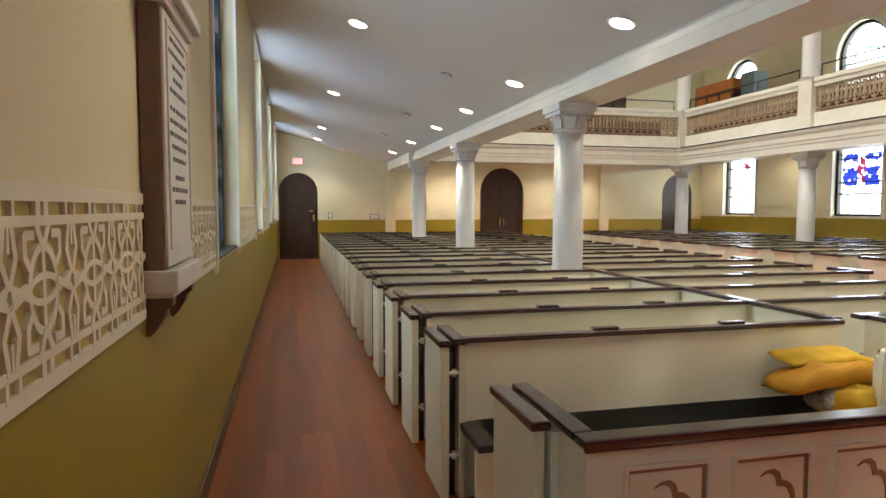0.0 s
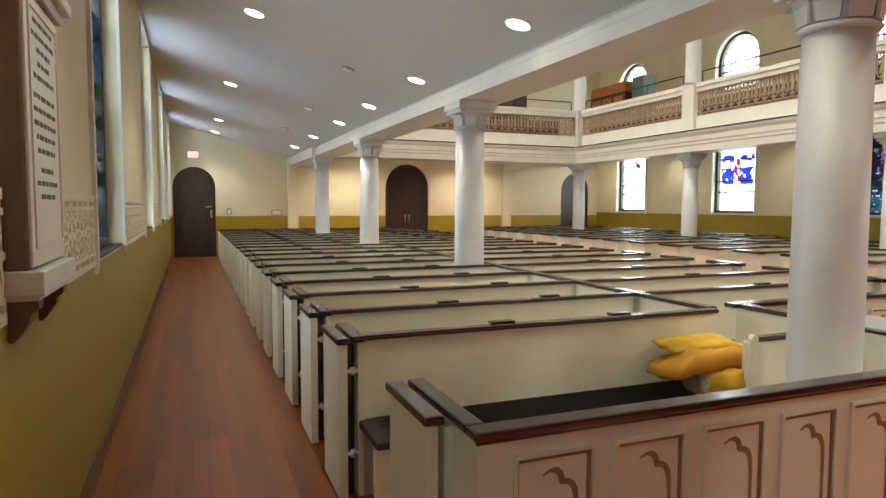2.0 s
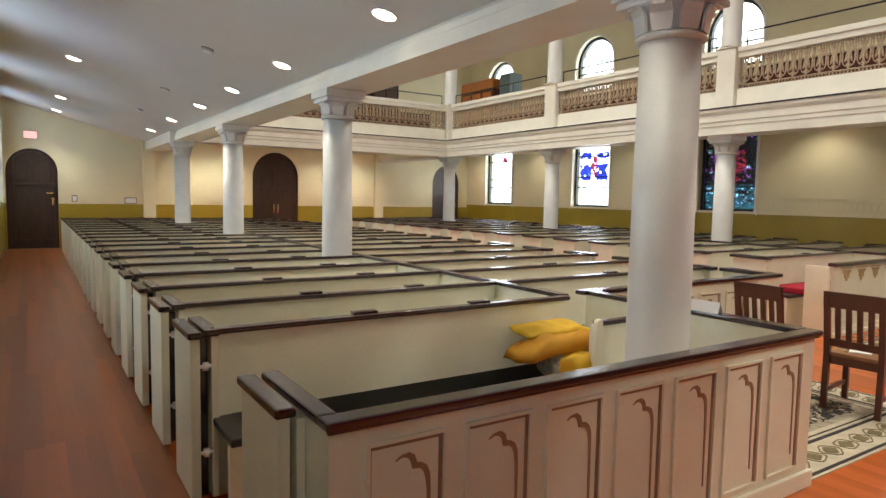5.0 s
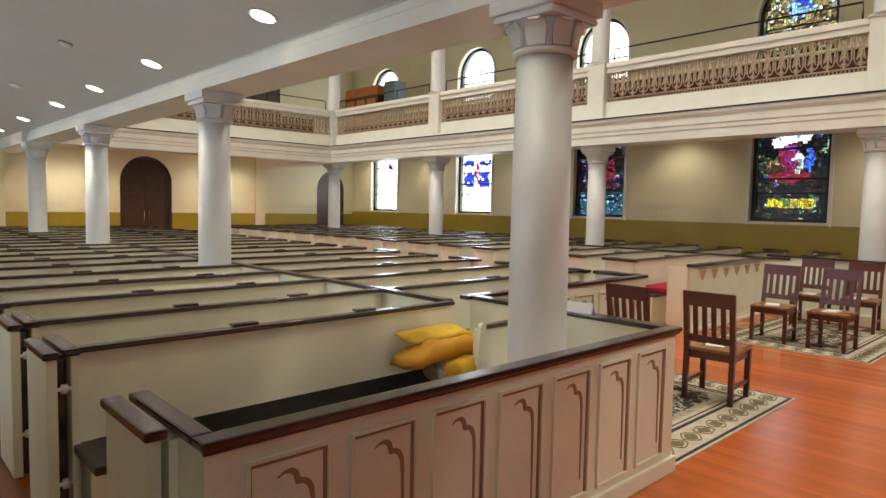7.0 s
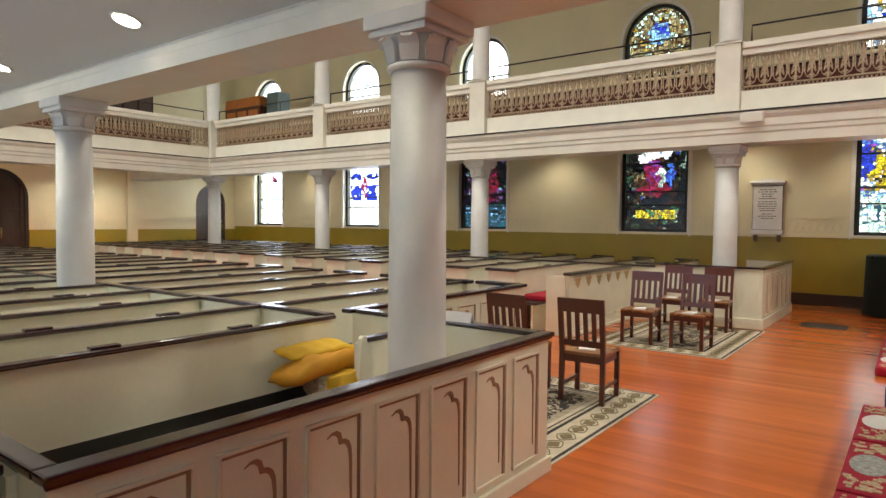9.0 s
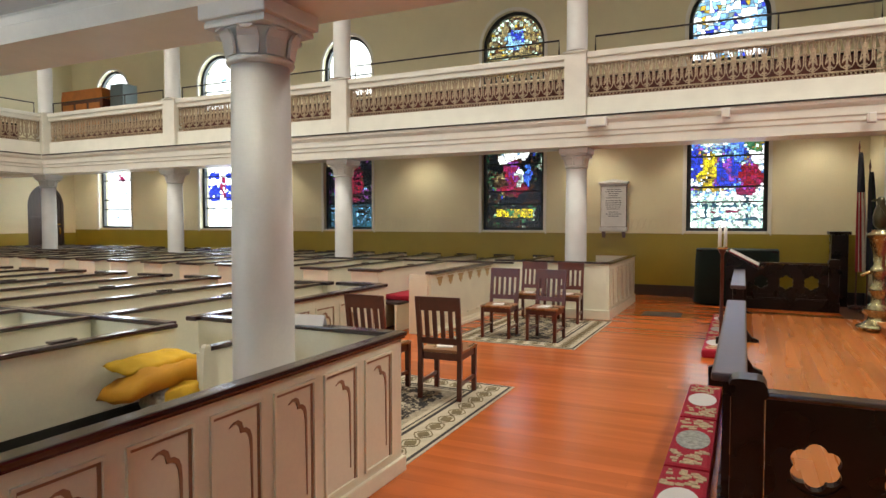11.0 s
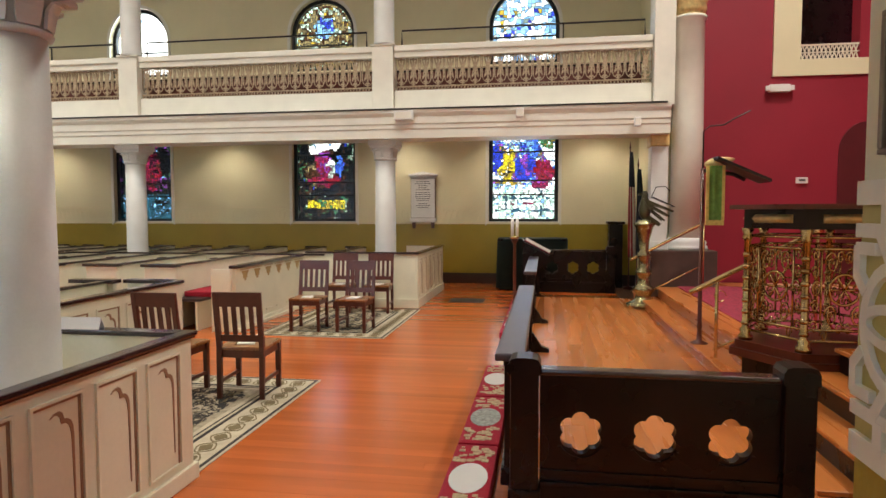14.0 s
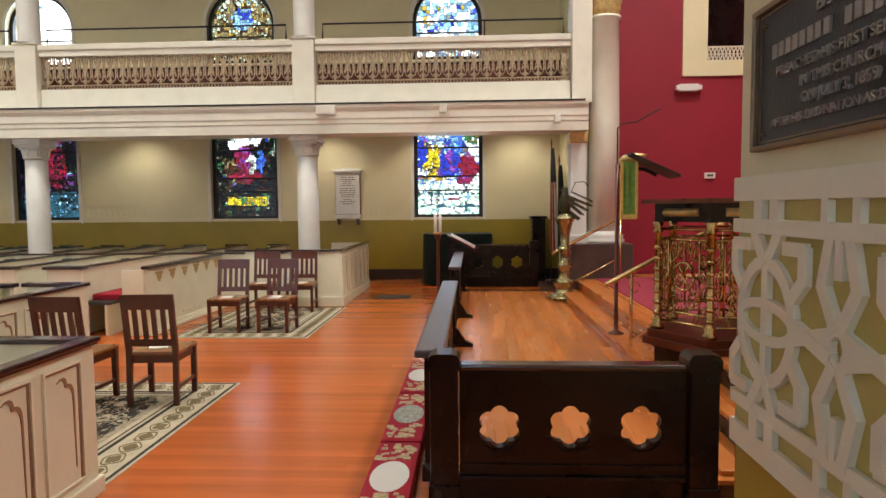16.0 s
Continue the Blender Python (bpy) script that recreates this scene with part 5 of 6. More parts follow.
for c in corners:
    bm = lathe(bmesh.new(), [(0.055, PB), (0.055, PB + 0.03), (0.035, PB + 0.05), (0.045, PB + 0.08), (0.026, PB + 0.10), (0.026, 1.40), (0.04, 1.42), (0.03, 1.45), (0.048, 1.50)], 14, c[0], c[1])
    for k in range(14):
        z = PB + 0.13 + 0.09 * k
        if z < 1.38:
            lathe(bm, [(0.027, z - 0.018), (0.036, z), (0.027, z + 0.018)], 10, c[0], c[1])
    part("corner_column", bm, PBRASS, pul, "ringed brass corner column")
for a, b in zip(corners, corners[1:] + corners[:1]):
    A, B2 = Vector((*a, 0)), Vector((*b, 0))
    def place(u, z):
        p = A.lerp(B2, u)
        return (p.x * 0.985, p.y * 0.985, z)
    bm = bmesh.new()
    for z in (PB + 0.08, PB + 0.16, 1.36, 1.44):
        tube(bm, [place(0.04, z), place(0.96, z)], 0.011, 6)
    for u in (0.2, 0.8):
        tube(bm, [place(u, PB + 0.16), place(u, 1.36)], 0.009, 6)
    ring = [place(0.5 + 0.2 * math.cos(t), 1.07 + 0.11 * math.sin(t)) for t in [2 * math.pi * k / 18 for k in range(19)]]
    tube(bm, ring, 0.011, 6)
    for k in range(6):
        t = k * math.pi / 3
        tube(bm, [place(0.5, 1.07), place(0.5 + 0.2 * math.cos(t), 1.07 + 0.11 * math.sin(t))], 0.009, 5)
    for fl in (1, -1):
        for cz in (0.88, 1.26):
            spiral(bm, 0.5 + fl * 0.17, cz, 0.085, 1.6, place, 0.008, fl)
        spiral(bm, 0.5 + fl * 0.36, 1.07, 0.07, 1.5, place, 0.008, -fl)
        for cz in (0.80, 0.95, 1.19, 1.32):
            spiral(bm, 0.5 + fl * 0.38, cz, 0.055, 1.4, place, 0.007, fl)
        for cz in (0.79, 1.30):
            spiral(bm, 0.5 + fl * 0.06, cz, 0.05, 1.3, place, 0.007, -fl)
        spiral(bm, 0.5 + fl * 0.25, PB + 0.12, 0.05, 1.3, place, 0.006, fl)
    part("scroll_panel", bm, PBRASS, pul, "brass scrollwork panel")
# reading desk, cloth and microphone on a standard
ld = thing("reading_stand", "tall bronze reading stand with sloping desk and green cloth", "lectern", at=pose(6.85, -1.745, PLAT))
ld.scale = (0.95, 0.95, 0.975)
part("pole", lathe(bmesh.new(), [(0.09, 0.146), (0.09, 0.155), (0.03, 0.18), (0.022, 0.3), (0.030, 0.32), (0.022, 0.36), (0.020, 1.96)], 12), CHAIR, ld)
part("desk", prism(bmesh.new(), [(-0.10, 2.04), (-0.62, 1.81), (-0.62, 1.84), (-0.10, 2.07)], "x", -0.2, 0.2), IRON, ld, "black sloping book desk")
part("desk_arm", tube(bmesh.new(), [(0, 0, 1.94), (0, -0.3, 1.90), (0, -0.42, 1.84)], 0.02, 8), IRON, ld)
bm = lathe(bmesh.new(), [(0.02, 0), (0.045, 0.05), (0.05, 0.16), (0.03, 0.25), (0.008, 0.30)], 12)
bmesh.ops.transform(bm, matrix=pose(0, -0.02, 2.00, 80, 0, 0), verts=bm.verts)
part("gilt_finial", bm, GILT, ld)
bm = prism(bmesh.new(), [(-0.12 + 0.010 * math.sin(k * 0.9), -0.02 - 0.15 * k / 12) for k in range(13)] + [(-0.105 + 0.010 * math.sin(k * 0.9), -0.02 - 0.15 * k / 12) for k in range(12, -1, -1)], "z", 1.42, 1.98)
cl = part("cloth", bm, FABGREEN, ld, "hanging green cloth with gold edges")
bm = cube(-0.135, -0.185, 1.38, -0.10, -0.01, 1.43)
box(bm, -0.137, -0.035, 1.43, -0.10, -0.008, 1.98)
box(bm, -0.137, -0.19, 1.43, -0.10, -0.163, 1.98)
part("fringe", bm, FRINGE, cl)
part("microphone", tube(bmesh.new(), [(0, 0.0, 1.96), (0, 0.0, 2.34), (0, -0.06, 2.39), (0, -0.20, 2.40), (0, -0.32, 2.47), (0, -0.46, 2.54)], 0.008, 6), IRON, ld, "thin black gooseneck microphone")

# eagle lectern
ea = thing("eagle_lectern", "polished brass bird lectern on a turned stem", "lectern", at=pose(10.25, -1.70, PLAT))
prof = [(0.25, 0.03), (0.26, 0.06), (0.19, 0.09), (0.13, 0.14), (0.11, 0.20), (0.16, 0.27), (0.165, 0.30), (0.10, 0.36), (0.08, 0.48), (0.12, 0.54), (0.12, 0.57), (0.075, 0.62), (0.075, 0.74), (0.11, 0.80), (0.10, 0.84), (0.065, 0.88), (0.08, 1.05), (0.13, 1.24), (0.16, 1.28), (0.16, 1.31), (0.10, 1.33), (0.10, 1.36)]
part("stem", lathe(bmesh.new(), prof, 28), material("lectern_brass", (0.40, 0.36, 0.19), 0.26, 0.9, vary=0.3, scale=12, bump=0.08), ea)
for k in range(4):
    a = k * math.pi / 2 + 0.6
    bm = tube(bmesh.new(), [(0.15 * math.cos(a), 0.15 * math.sin(a), 0.05), (0.27 * math.cos(a), 0.27 * math.sin(a), 0.03)], 0.026, 8)
    part("foot", bm, BRASS, ea)
bm = lathe(bmesh.new(), [(0.03, 1.36), (0.08, 1.42), (0.095, 1.52), (0.075, 1.62), (0.045, 1.70), (0.05, 1.74), (0.035, 1.79), (0.008, 1.80)], 14)
for s in (1, -1):
    for j in range(3):
        prism(bm, [(0.04 - 0.02 * j, 1.70 - 0.05 * j), (-0.42 + 0.07 * j, 1.50 - 0.07 * j), (-0.41 + 0.07 * j, 1.475 - 0.07 * j), (-0.01 - 0.02 * j, 1.62 - 0.05 * j)], "x", s * (0.05 + 0.03 * j), s * (0.062 + 0.03 * j))
prism(bm, [(-0.02, 1.46), (-0.24, 1.30), (-0.20, 1.26), (0.0, 1.38)], "x", -0.05, 0.05)
prism(bm, [(0.02, 1.78), (0.10, 1.76), (0.11, 1.74), (0.02, 1.73)], "x", -0.018, 0.018)
part("bird", bm, material("tarnished_bronze_green", (0.085, 0.08, 0.045), 0.38, 0.7, vary=0.3, scale=10), ea, "plain brass bird with spread wings")
part("book_rest", prism(bmesh.new(), [(-0.10, 1.70), (-0.42, 1.55), (-0.42, 1.565), (-0.10, 1.715)], "x", -0.10, 0.10), DARKWOOD, ea)
part("lamp_arm", tube(bmesh.new(), [(0, -0.1, 1.72), (0, -0.16, 1.86), (0, -0.30, 1.87), (0, -0.36, 1.80)], 0.008, 6), IRON, ea)

# processional candle at the rail
ca = thing("candle_stand", "slender dark candle stand with two white candles", "candle stand", at=pose(7.12, 0.14, 0))
part("stand", lathe(bmesh.new(), [(0.10, 0), (0.10, 0.02), (0.04, 0.06), (0.05, 0.14), (0.02, 0.2), (0.018, 0.6), (0.03, 0.63), (0.018, 0.66), (0.016, 1.28), (0.04, 1.32), (0.04, 1.34)], 14), CHAIR, ca)
for v in (-0.026, 0.026):
    part("candle", lathe(bmesh.new(), [(0.017, 1.34), (0.017, 1.55), (0.004, 1.555), (0.003, 1.575)], 14, 0, v), PAPER, ca, "white wax candle")
part("cup", lathe(bmesh.new(), [(0.03, 1.33), (0.052, 1.345), (0.052, 1.36), (0.03, 1.362)], 14), BRASS, ca)

# open book on a rest at the far end of the rail
dk = thing("prayer_desk", "near-black oak prayer desk with a steep sloping top", "desk", at=pose(11.76, 0.0, 0))
for u in (-0.20, 0.20):
    bm = prism(bmesh.new(), [(0.18, 0.0), (-0.24, 0.0), (-0.24, 0.06), (-0.10, 0.12), (-0.12, 0.62), (-0.30, 0.84), (0.20, 1.11), (0.20, 0.06)], "x", u - 0.02, u + 0.02)
    part("side_panel", bm, DARKWOOD, dk)
part("front_panel", cube(-0.18, 0.14, 0.10, 0.18, 0.17, 1.06), DARKWOOD, dk)
part("desk_top", prism(bmesh.new(), [(0.22, 1.125), (-0.34, 0.825), (-0.34, 0.850), (0.22, 1.150)], "x", -0.24, 0.24), RAIL, dk, "polished mahogany slope")
part("book_lip", prism(bmesh.new(), [(-0.33, 0.857), (-0.31, 0.868), (-0.325, 0.90), (-0.345, 0.888)], "x", -0.24, 0.24), RAIL, dk)
# the book lies open on the slope
bk = thing("open_book", "large open book with white pages on the prayer desk", "book", at=pose(11.76, -0.05, 1.008, 28.2, 0, 0))
part("cover", cube(-0.22, -0.26, 0.0, 0.22, 0.25, 0.010, bevel=0.004), CRIMSON, bk, "dull red cover boards")
for s in (-1, 1):
    bm = prism(bmesh.new(), [(s * 0.004, 0.011), (s * 0.205, 0.011), (s * 0.205, 0.022), (s * 0.12, 0.046), (s * 0.05, 0.050), (s * 0.004, 0.034)], "y", -0.25, 0.24)
    part("pages", bm, PAPER, bk)

# ---- right front corner ----
tb = thing("covered_table", "table under a dark green cloth to the floor", "table", at=pose(13.85, 0.07, 0))
bm = bmesh.new()
prof = []
for k in range(60):
    t = 2 * math.pi * k / 60
    c, s = math.cos(t), math.sin(t)
    e = (abs(c) ** 6 + abs(s) ** 6) ** (-1 / 6)
    prof.append((c * e * 0.42, s * e * 0.73))
hi = [bm.verts.new((u, v, 1.08)) for u, v in prof]
mid = [bm.verts.new((u * 1.02, v * 1.01, 1.05)) for u, v in prof]
lo = [bm.verts.new((u * (1.05 + 0.03 * math.sin(k * 1.4)), v * (1.03 + 0.02 * math.sin(k * 1.4)), 0.02)) for k, (u, v) in enumerate(prof)]
bm.faces.new(hi)
for p, q in ((hi, mid), (mid, lo)):
    for k in range(60):
        bm.faces.new((p[k], p[(k + 1) % 60], q[(k + 1) % 60], q[k])).smooth = True
part("cloth", bm, GREEN, tb, "dark green tablecloth")
part("table_top", cube(-0.40, -0.70, 1.03, 0.40, 0.70, 1.07), DARKWOOD, tb)
STRIPE = material("red_flag_cloth", (0.30, 0.022, 0.03), 0.8, vary=0.2, scale=8)
FWHITE = material("white_flag_cloth", (0.52, 0.48, 0.42), 0.8, vary=0.15, scale=8)
NAVY = material("navy_flag_cloth", (0.010, 0.011, 0.024), 0.8, vary=0.2, scale=8)


def flag(x, y, top, cloths, label):
    ob = thing("flag", label, "flag", "flags in the corner", pose(x, y, 0))
    ob.scale = (0.72, 0.72, 1.0)
    part("pole", lathe(bmesh.new(), [(0.16, 0), (0.16, 0.03), (0.03, 0.06), (0.018, 0.1), (0.016, top), (0.03, top + 0.02), (0.004, top + 0.16)], 12), CHAIR, ob)
    bm = bmesh.new()
    n, rows = 28, 12
    grid = []
    for j in range(rows + 1):
        v = j / rows
        z = top - 0.06 - v * (top - 0.75)
        grid.append([bm.verts.new(((0.03 + 0.075 * v ** 0.7) * (1 + 0.22 * math.sin(7 * t + 2 * v)) * math.cos(t), -0.03 - 0.08 * v + (0.04 + 0.085 * v ** 0.7) * (1 + 0.22 * math.sin(7 * t + 2 * v)) * math.sin(t), z)) for t in [2 * math.pi * k / n for k in range(n)]])
    for j in range(rows):
        for k in range(n):
            f = bm.faces.new((grid[j][k], grid[j][(k + 1) % n], grid[j + 1][(k + 1) % n], grid[j + 1][k]))
            f.smooth = True
            f.material_index = 2 if j < 4 and len(cloths) > 2 else (k // 2) % 2
    bm.faces.new(grid[0])
    bm.faces.new(grid[-1][::-1])
    part("cloth", bm, cloths, ob, "furled flag cloth")


flag(14.0, -1.95, 2.95, [STRIPE, FWHITE, NAVY], "furled red, white and navy flag on a standing pole")
flag(13.45, -2.04, 2.55, [NAVY, GREEN], "furled dark flag on a standing pole")
cb = thing("wood_pedestal", "tall narrow dark wood pedestal against the wall", "pedestal", at=pose(14.33, -1.70, 0))
part("body", cube(-0.18, -0.14, 0, 0.18, 0.14, 1.37, bevel=0.01), DARKWOOD, cb)
part("top", cube(-0.22, -0.18, 1.37, 0.22, 0.18, 1.43, bevel=0.012), DARKWOOD, cb)
vent = thing("floor_vent", "black iron floor grating", "vent", at=pose(11.7, 1.22, 0.0))
part("frame", cube(-0.28, -0.32, -0.004, 0.28, 0.32, 0.004), IRON, vent)
for k in range(9):
    part("bar", cube(-0.26, -0.29 + 0.068 * k, 0.004, 0.26, -0.25 + 0.068 * k, 0.010), IRON, vent)

# chancel arch column on its stone pedestal
cc = thing("chancel_column", "tall white chancel column with a gilded leaf capital", "column", at=pose(10.92, -2.44, 0))
part("pedestal", cube(-0.42, -0.40, 0.0, 0.42, 0.60, 1.02, bevel=0.01), material("brown_stone", (0.085, 0.05, 0.04), 0.5, vary=0.2, scale=5), cc, "dark brown stone pedestal")
part("base", lathe(bmesh.new(), [(0.34, 1.02), (0.34, 1.08), (0.31, 1.10), (0.33, 1.14), (0.28, 1.19), (0.25, 1.22)], 32), COLWHITE, cc)
part("shaft", lathe(bmesh.new(), [(0.248, 1.22), (0.242, 3.0), (0.23, 4.66), (0.26, 4.68), (0.26, 4.72), (0.23, 4.73)], 32), WHITE, cc)
part("capital", lathe(bmesh.new(), [(0.23, 4.73), (0.26, 4.83), (0.25, 4.90), (0.31, 5.03), (0.29, 5.07), (0.38, 5.25), (0.38, 5.33)], 20), GILT, cc, "gilded capital")
part("entablature", cube(-0.40, -0.40, 5.33, 0.40, 0.40, TOP, bevel=0.01), COLWHITE, cc)
pp = thing("corner_pilaster", "white square pilaster with a gilded capital below the gallery", "pilaster", at=pose(10.95, -2.00, 0))
part("base", cube(-0.2, -0.155, 1.02, 0.2, 0.155, 1.16, bevel=0.012), COLWHITE, pp)
part("shaft", cube(-0.16, -0.13, 1.16, 0.16, 0.13, 2.68), COLWHITE, pp)
part("capital", cube(-0.19, -0.15, 2.68, 0.19, 0.15, 2.928, bevel=0.02), GILT, pp, "gilded capital")
setting("wall_front_right_baseboard", cube(11.4, FRONT, 0, RIGHT, FRONT + 0.03, 0.24), BASE)

# window with grille high in the chancel wall
bm = bmesh.new()
box(bm, RED_X - 0.04, -4.3, 3.86, RED_X, -3.88, 6.6)
box(bm, RED_X - 0.04, -5.6, 3.86, RED_X, -4.3, 4.12)
setting("trim_chancel_opening", bm, CREAM)
bm = bmesh.new()
for k in range(14):
    u = -5.2 + 0.9 * k / 14
    for a, b in (((u, 4.13), (u + 0.064, 4.36)), ((u + 0.064, 4.13), (u, 4.36))):
        prism(bm, [(a[0], a[1]), (a[0] + 0.018, a[1]), (b[0] + 0.018, b[1]), (b[0], b[1])], "x", RED_X + 0.03 + 0.01 * (a[0] > b[0]), RED_X + 0.045 + 0.01 * (a[0] > b[0]))
box(bm, RED_X + 0.02, -5.2, 4.12, RED_X + 0.06, -4.3, 4.14)
box(bm, RED_X + 0.02, -5.2, 4.35, RED_X + 0.06, -4.3, 4.375)
box(bm, RED_X + 0.02, -5.2, 4.235, RED_X + 0.06, -4.3, 4.25)
setting("opening_grille", bm, FRET, "pale lattice grille in the high opening", "grille")
dr = thing("chancel_doorway", "dark arched doorway frame in the crimson wall", "doorway", at=pose(RED_X, -5.35, 0))
bm = bmesh.new()
pts = [(0.42, 0.6)] + arch(0.84, 2.6, 3.1, 12) + [(-0.42, 0.6)]
part("leaf", prism(bm, pts, "x", -0.03, -0.002), material("wine_door_paint", (0.10, 0.008, 0.012), 0.5), dr)
em = thing("emergency_light", "white emergency light with two small lamp heads", "lamp", at=pose(RED_X - 0.05, -3.98, 3.66))
part("case", cube(-0.06, -0.16, -0.06, 0.05, 0.16, 0.06, bevel=0.01), PLASTIC, em)
for y in (-0.19, 0.19):
    part("head", cube(-0.06, y - 0.03, -0.04, 0.0, y + 0.03, 0.04, bevel=0.01), PLASTIC, em)
th = thing("wall_switch", "small white wall control on the crimson wall", "switch", at=pose(RED_X - 0.02, -4.38, 2.15))
part("plate", cube(-0.02, -0.09, -0.05, 0.02, 0.09, 0.05, bevel=0.006), PLASTIC, th)
part("window", cube(-0.024, -0.05, -0.015, -0.02, 0.05, 0.02), INK, th)
for y, z, w, h in ((2.12, 3.22, 0.16, 0.075), (0.22, 3.22, 0.06, 0.07), (-1.6, 3.03, 0.05, 0.07)):
    sp = thing("beam_fixture", "small white box fixed to the gallery beam", "fixture", "beam fixtures", pose(GAL_R - 0.05, y, z))
    part("case", cube(-0.10, -w, -h, 0.0, w, h, bevel=0.012), PLASTIC, sp)
    part("grille", cube(-0.106, -w * 0.8, -h * 0.7, -0.10, w * 0.8, h * 0.7), WHITE, sp)

# ---- gallery clutter ----
og = thing("organ_console", "orange wooden console with dark red panels on the gallery", "organ", at=pose(13.3, 18.2, 4.0))
part("case", cube(-0.35, -0.95, 0, 0.35, 0.95, 1.30, bevel=0.02), CHAIR, og)
part("lid", prism(bmesh.new(), [(-0.95, 1.30), (0.95, 1.30), (0.90, 1.62), (-0.90, 1.62)], "x", -0.35, 0.30), ORGAN, og, "orange wooden lid")
for y in (-0.6, 0.0, 0.6):
    part("panel", cube(-0.37, y - 0.24, 0.3, -0.35, y + 0.24, 1.2, bevel=0.006), ORGAN, og)
gn = thing("grey_cabinet", "grey-green cabinet beside the console", "cabinet", at=pose(13.4, 16.9, 4.0))
part("body", cube(-0.25, -0.28, 0, 0.25, 0.28, 1.72, bevel=0.01), material("grey_green_paint", (0.18, 0.25, 0.26), 0.5), gn)
part("door", cube(-0.262, -0.25, 0.1, -0.25, 0.25, 1.66, bevel=0.004), material("grey_green_door", (0.20, 0.27, 0.28), 0.5), gn)
for x, w, h in ((6.9, 0.5, 1.55), (8.1, 0.55, 1.75), (9.3, 0.45, 1.3)):
    cbn = thing("gallery_cabinet", "dark cabinet standing on the back gallery", "cabinet", "back gallery cabinets", pose(x, 18.2, 3.9))
    part("body", cube(-w, -0.25, 0, w, 0.25, h, bevel=0.01), DARKWOOD, cbn)
    for k in (-1, 1):
        part("door", cube(k * w * 0.48 - w * 0.42, -0.265, 0.08, k * w * 0.48 + w * 0.42, -0.25, h - 0.08, bevel=0.005), DOORWOOD, cbn)
pz = thing("wall_picture", "small dark framed picture on the gallery wall", "picture", at=pose(10.0, BACK - 0.02, 5.55))
part("frame", cube(-0.2, -0.02, -0.15, 0.2, 0.018, 0.15, bevel=0.008), IRON, pz)
part("sheet", cube(-0.15, -0.024, -0.1, 0.15, -0.02, 0.1), PAPER, pz)


# ---- cushions in the front box pew ----
def pillow(m, w, d, h, mat, label, seed, droop=0.10):
    ob = thing("pillow", label, "pillow", "pillows in the box pew", m)
    bm = bmesh.new()
    n = 18
    off = random.Random(seed).uniform(0, 50)
    top, bot = [], []
    for i in range(n + 1):
        rt, rb = [], []
        for j in range(n + 1):
            u, v = 2 * i / n - 1, 2 * j / n - 1
            x, y = u * w / 2 * (1 - 0.10 * u * u * v * v - 0.05 * (1 - v * v) * abs(u) ** 3), v * d / 2 * (1 - 0.12 * u * u * v * v)
            e = max(0.0, (1 - abs(u) ** 2.6) * (1 - abs(v) ** 2.6)) ** 0.40
            wr = 0.030 * noise.noise((x * 9 + off, y * 14, off)) * (1.3 - e) + 0.030 * noise.noise((x * 5, y * 7 + off, 3)) - 0.018 * abs(noise.noise((x * 16 + y * 7, off, y * 5)))
            sag = -droop * u * u * h + 0.02 * noise.noise((u * 1.5 + off, v * 1.5, 1))
            rt.append(bm.verts.new((x, y, sag + h / 2 * e + wr * (0.3 + e))))
            rb.append(rt[-1] if i in (0, n) or j in (0, n) else bm.verts.new((x, y, sag - h / 2 * e * 0.8 + wr * 0.4)))
        top.append(rt)
        bot.append(rb)
    for i in range(n):
        for j in range(n):
            bm.faces.new((top[i][j], top[i + 1][j], top[i + 1][j + 1], top[i][j + 1])).smooth = True
            q = (bot[i][j], bot[i][j + 1], bot[i + 1][j + 1], bot[i + 1][j])
            if len(set(q)) == 4:
                try:
                    bm.faces.new(q).smooth = True
                except ValueError:
                    pass
    part("cover", bm, mat, ob)
    return ob


pillow(pose(2.83, 3.17, 0.520, 4, 10, 80), 0.24, 0.18, 0.16, GREYCLOTH, "grey patterned pillow at the bottom of the pile", 1)
pillow(pose(2.93, 3.10, 0.520, -16, 4, 10), 0.34, 0.30, 0.19, LEMON, "lemon yellow pillow squeezed under the pile", 2)
pillow(pose(2.93, 3.25, 0.640, -12, 2, 4), 0.84, 0.36, 0.17, YELLOW, "large ochre yellow pillow lying over the pile", 3, 0.35)
pillow(pose(2.96, 3.33, 0.730, 4, 3, 1), 0.70, 0.28, 0.085, LEMON, "flat yellow pillow on top of the pile", 4, 0.2)
cd = thing("folded_card", "small white folded card standing on the pew rail", "card", at=pose(3.605, 2.66, PEW_H, 0, 0, 97))
bm = prism(bmesh.new(), [(-0.035, 0.0), (-0.03, 0.0), (0.0, 0.062), (0.03, 0.0), (0.035, 0.0), (0.0, 0.07)], "x", -0.15, 0.15)
part("card", bm, PAPER, cd)


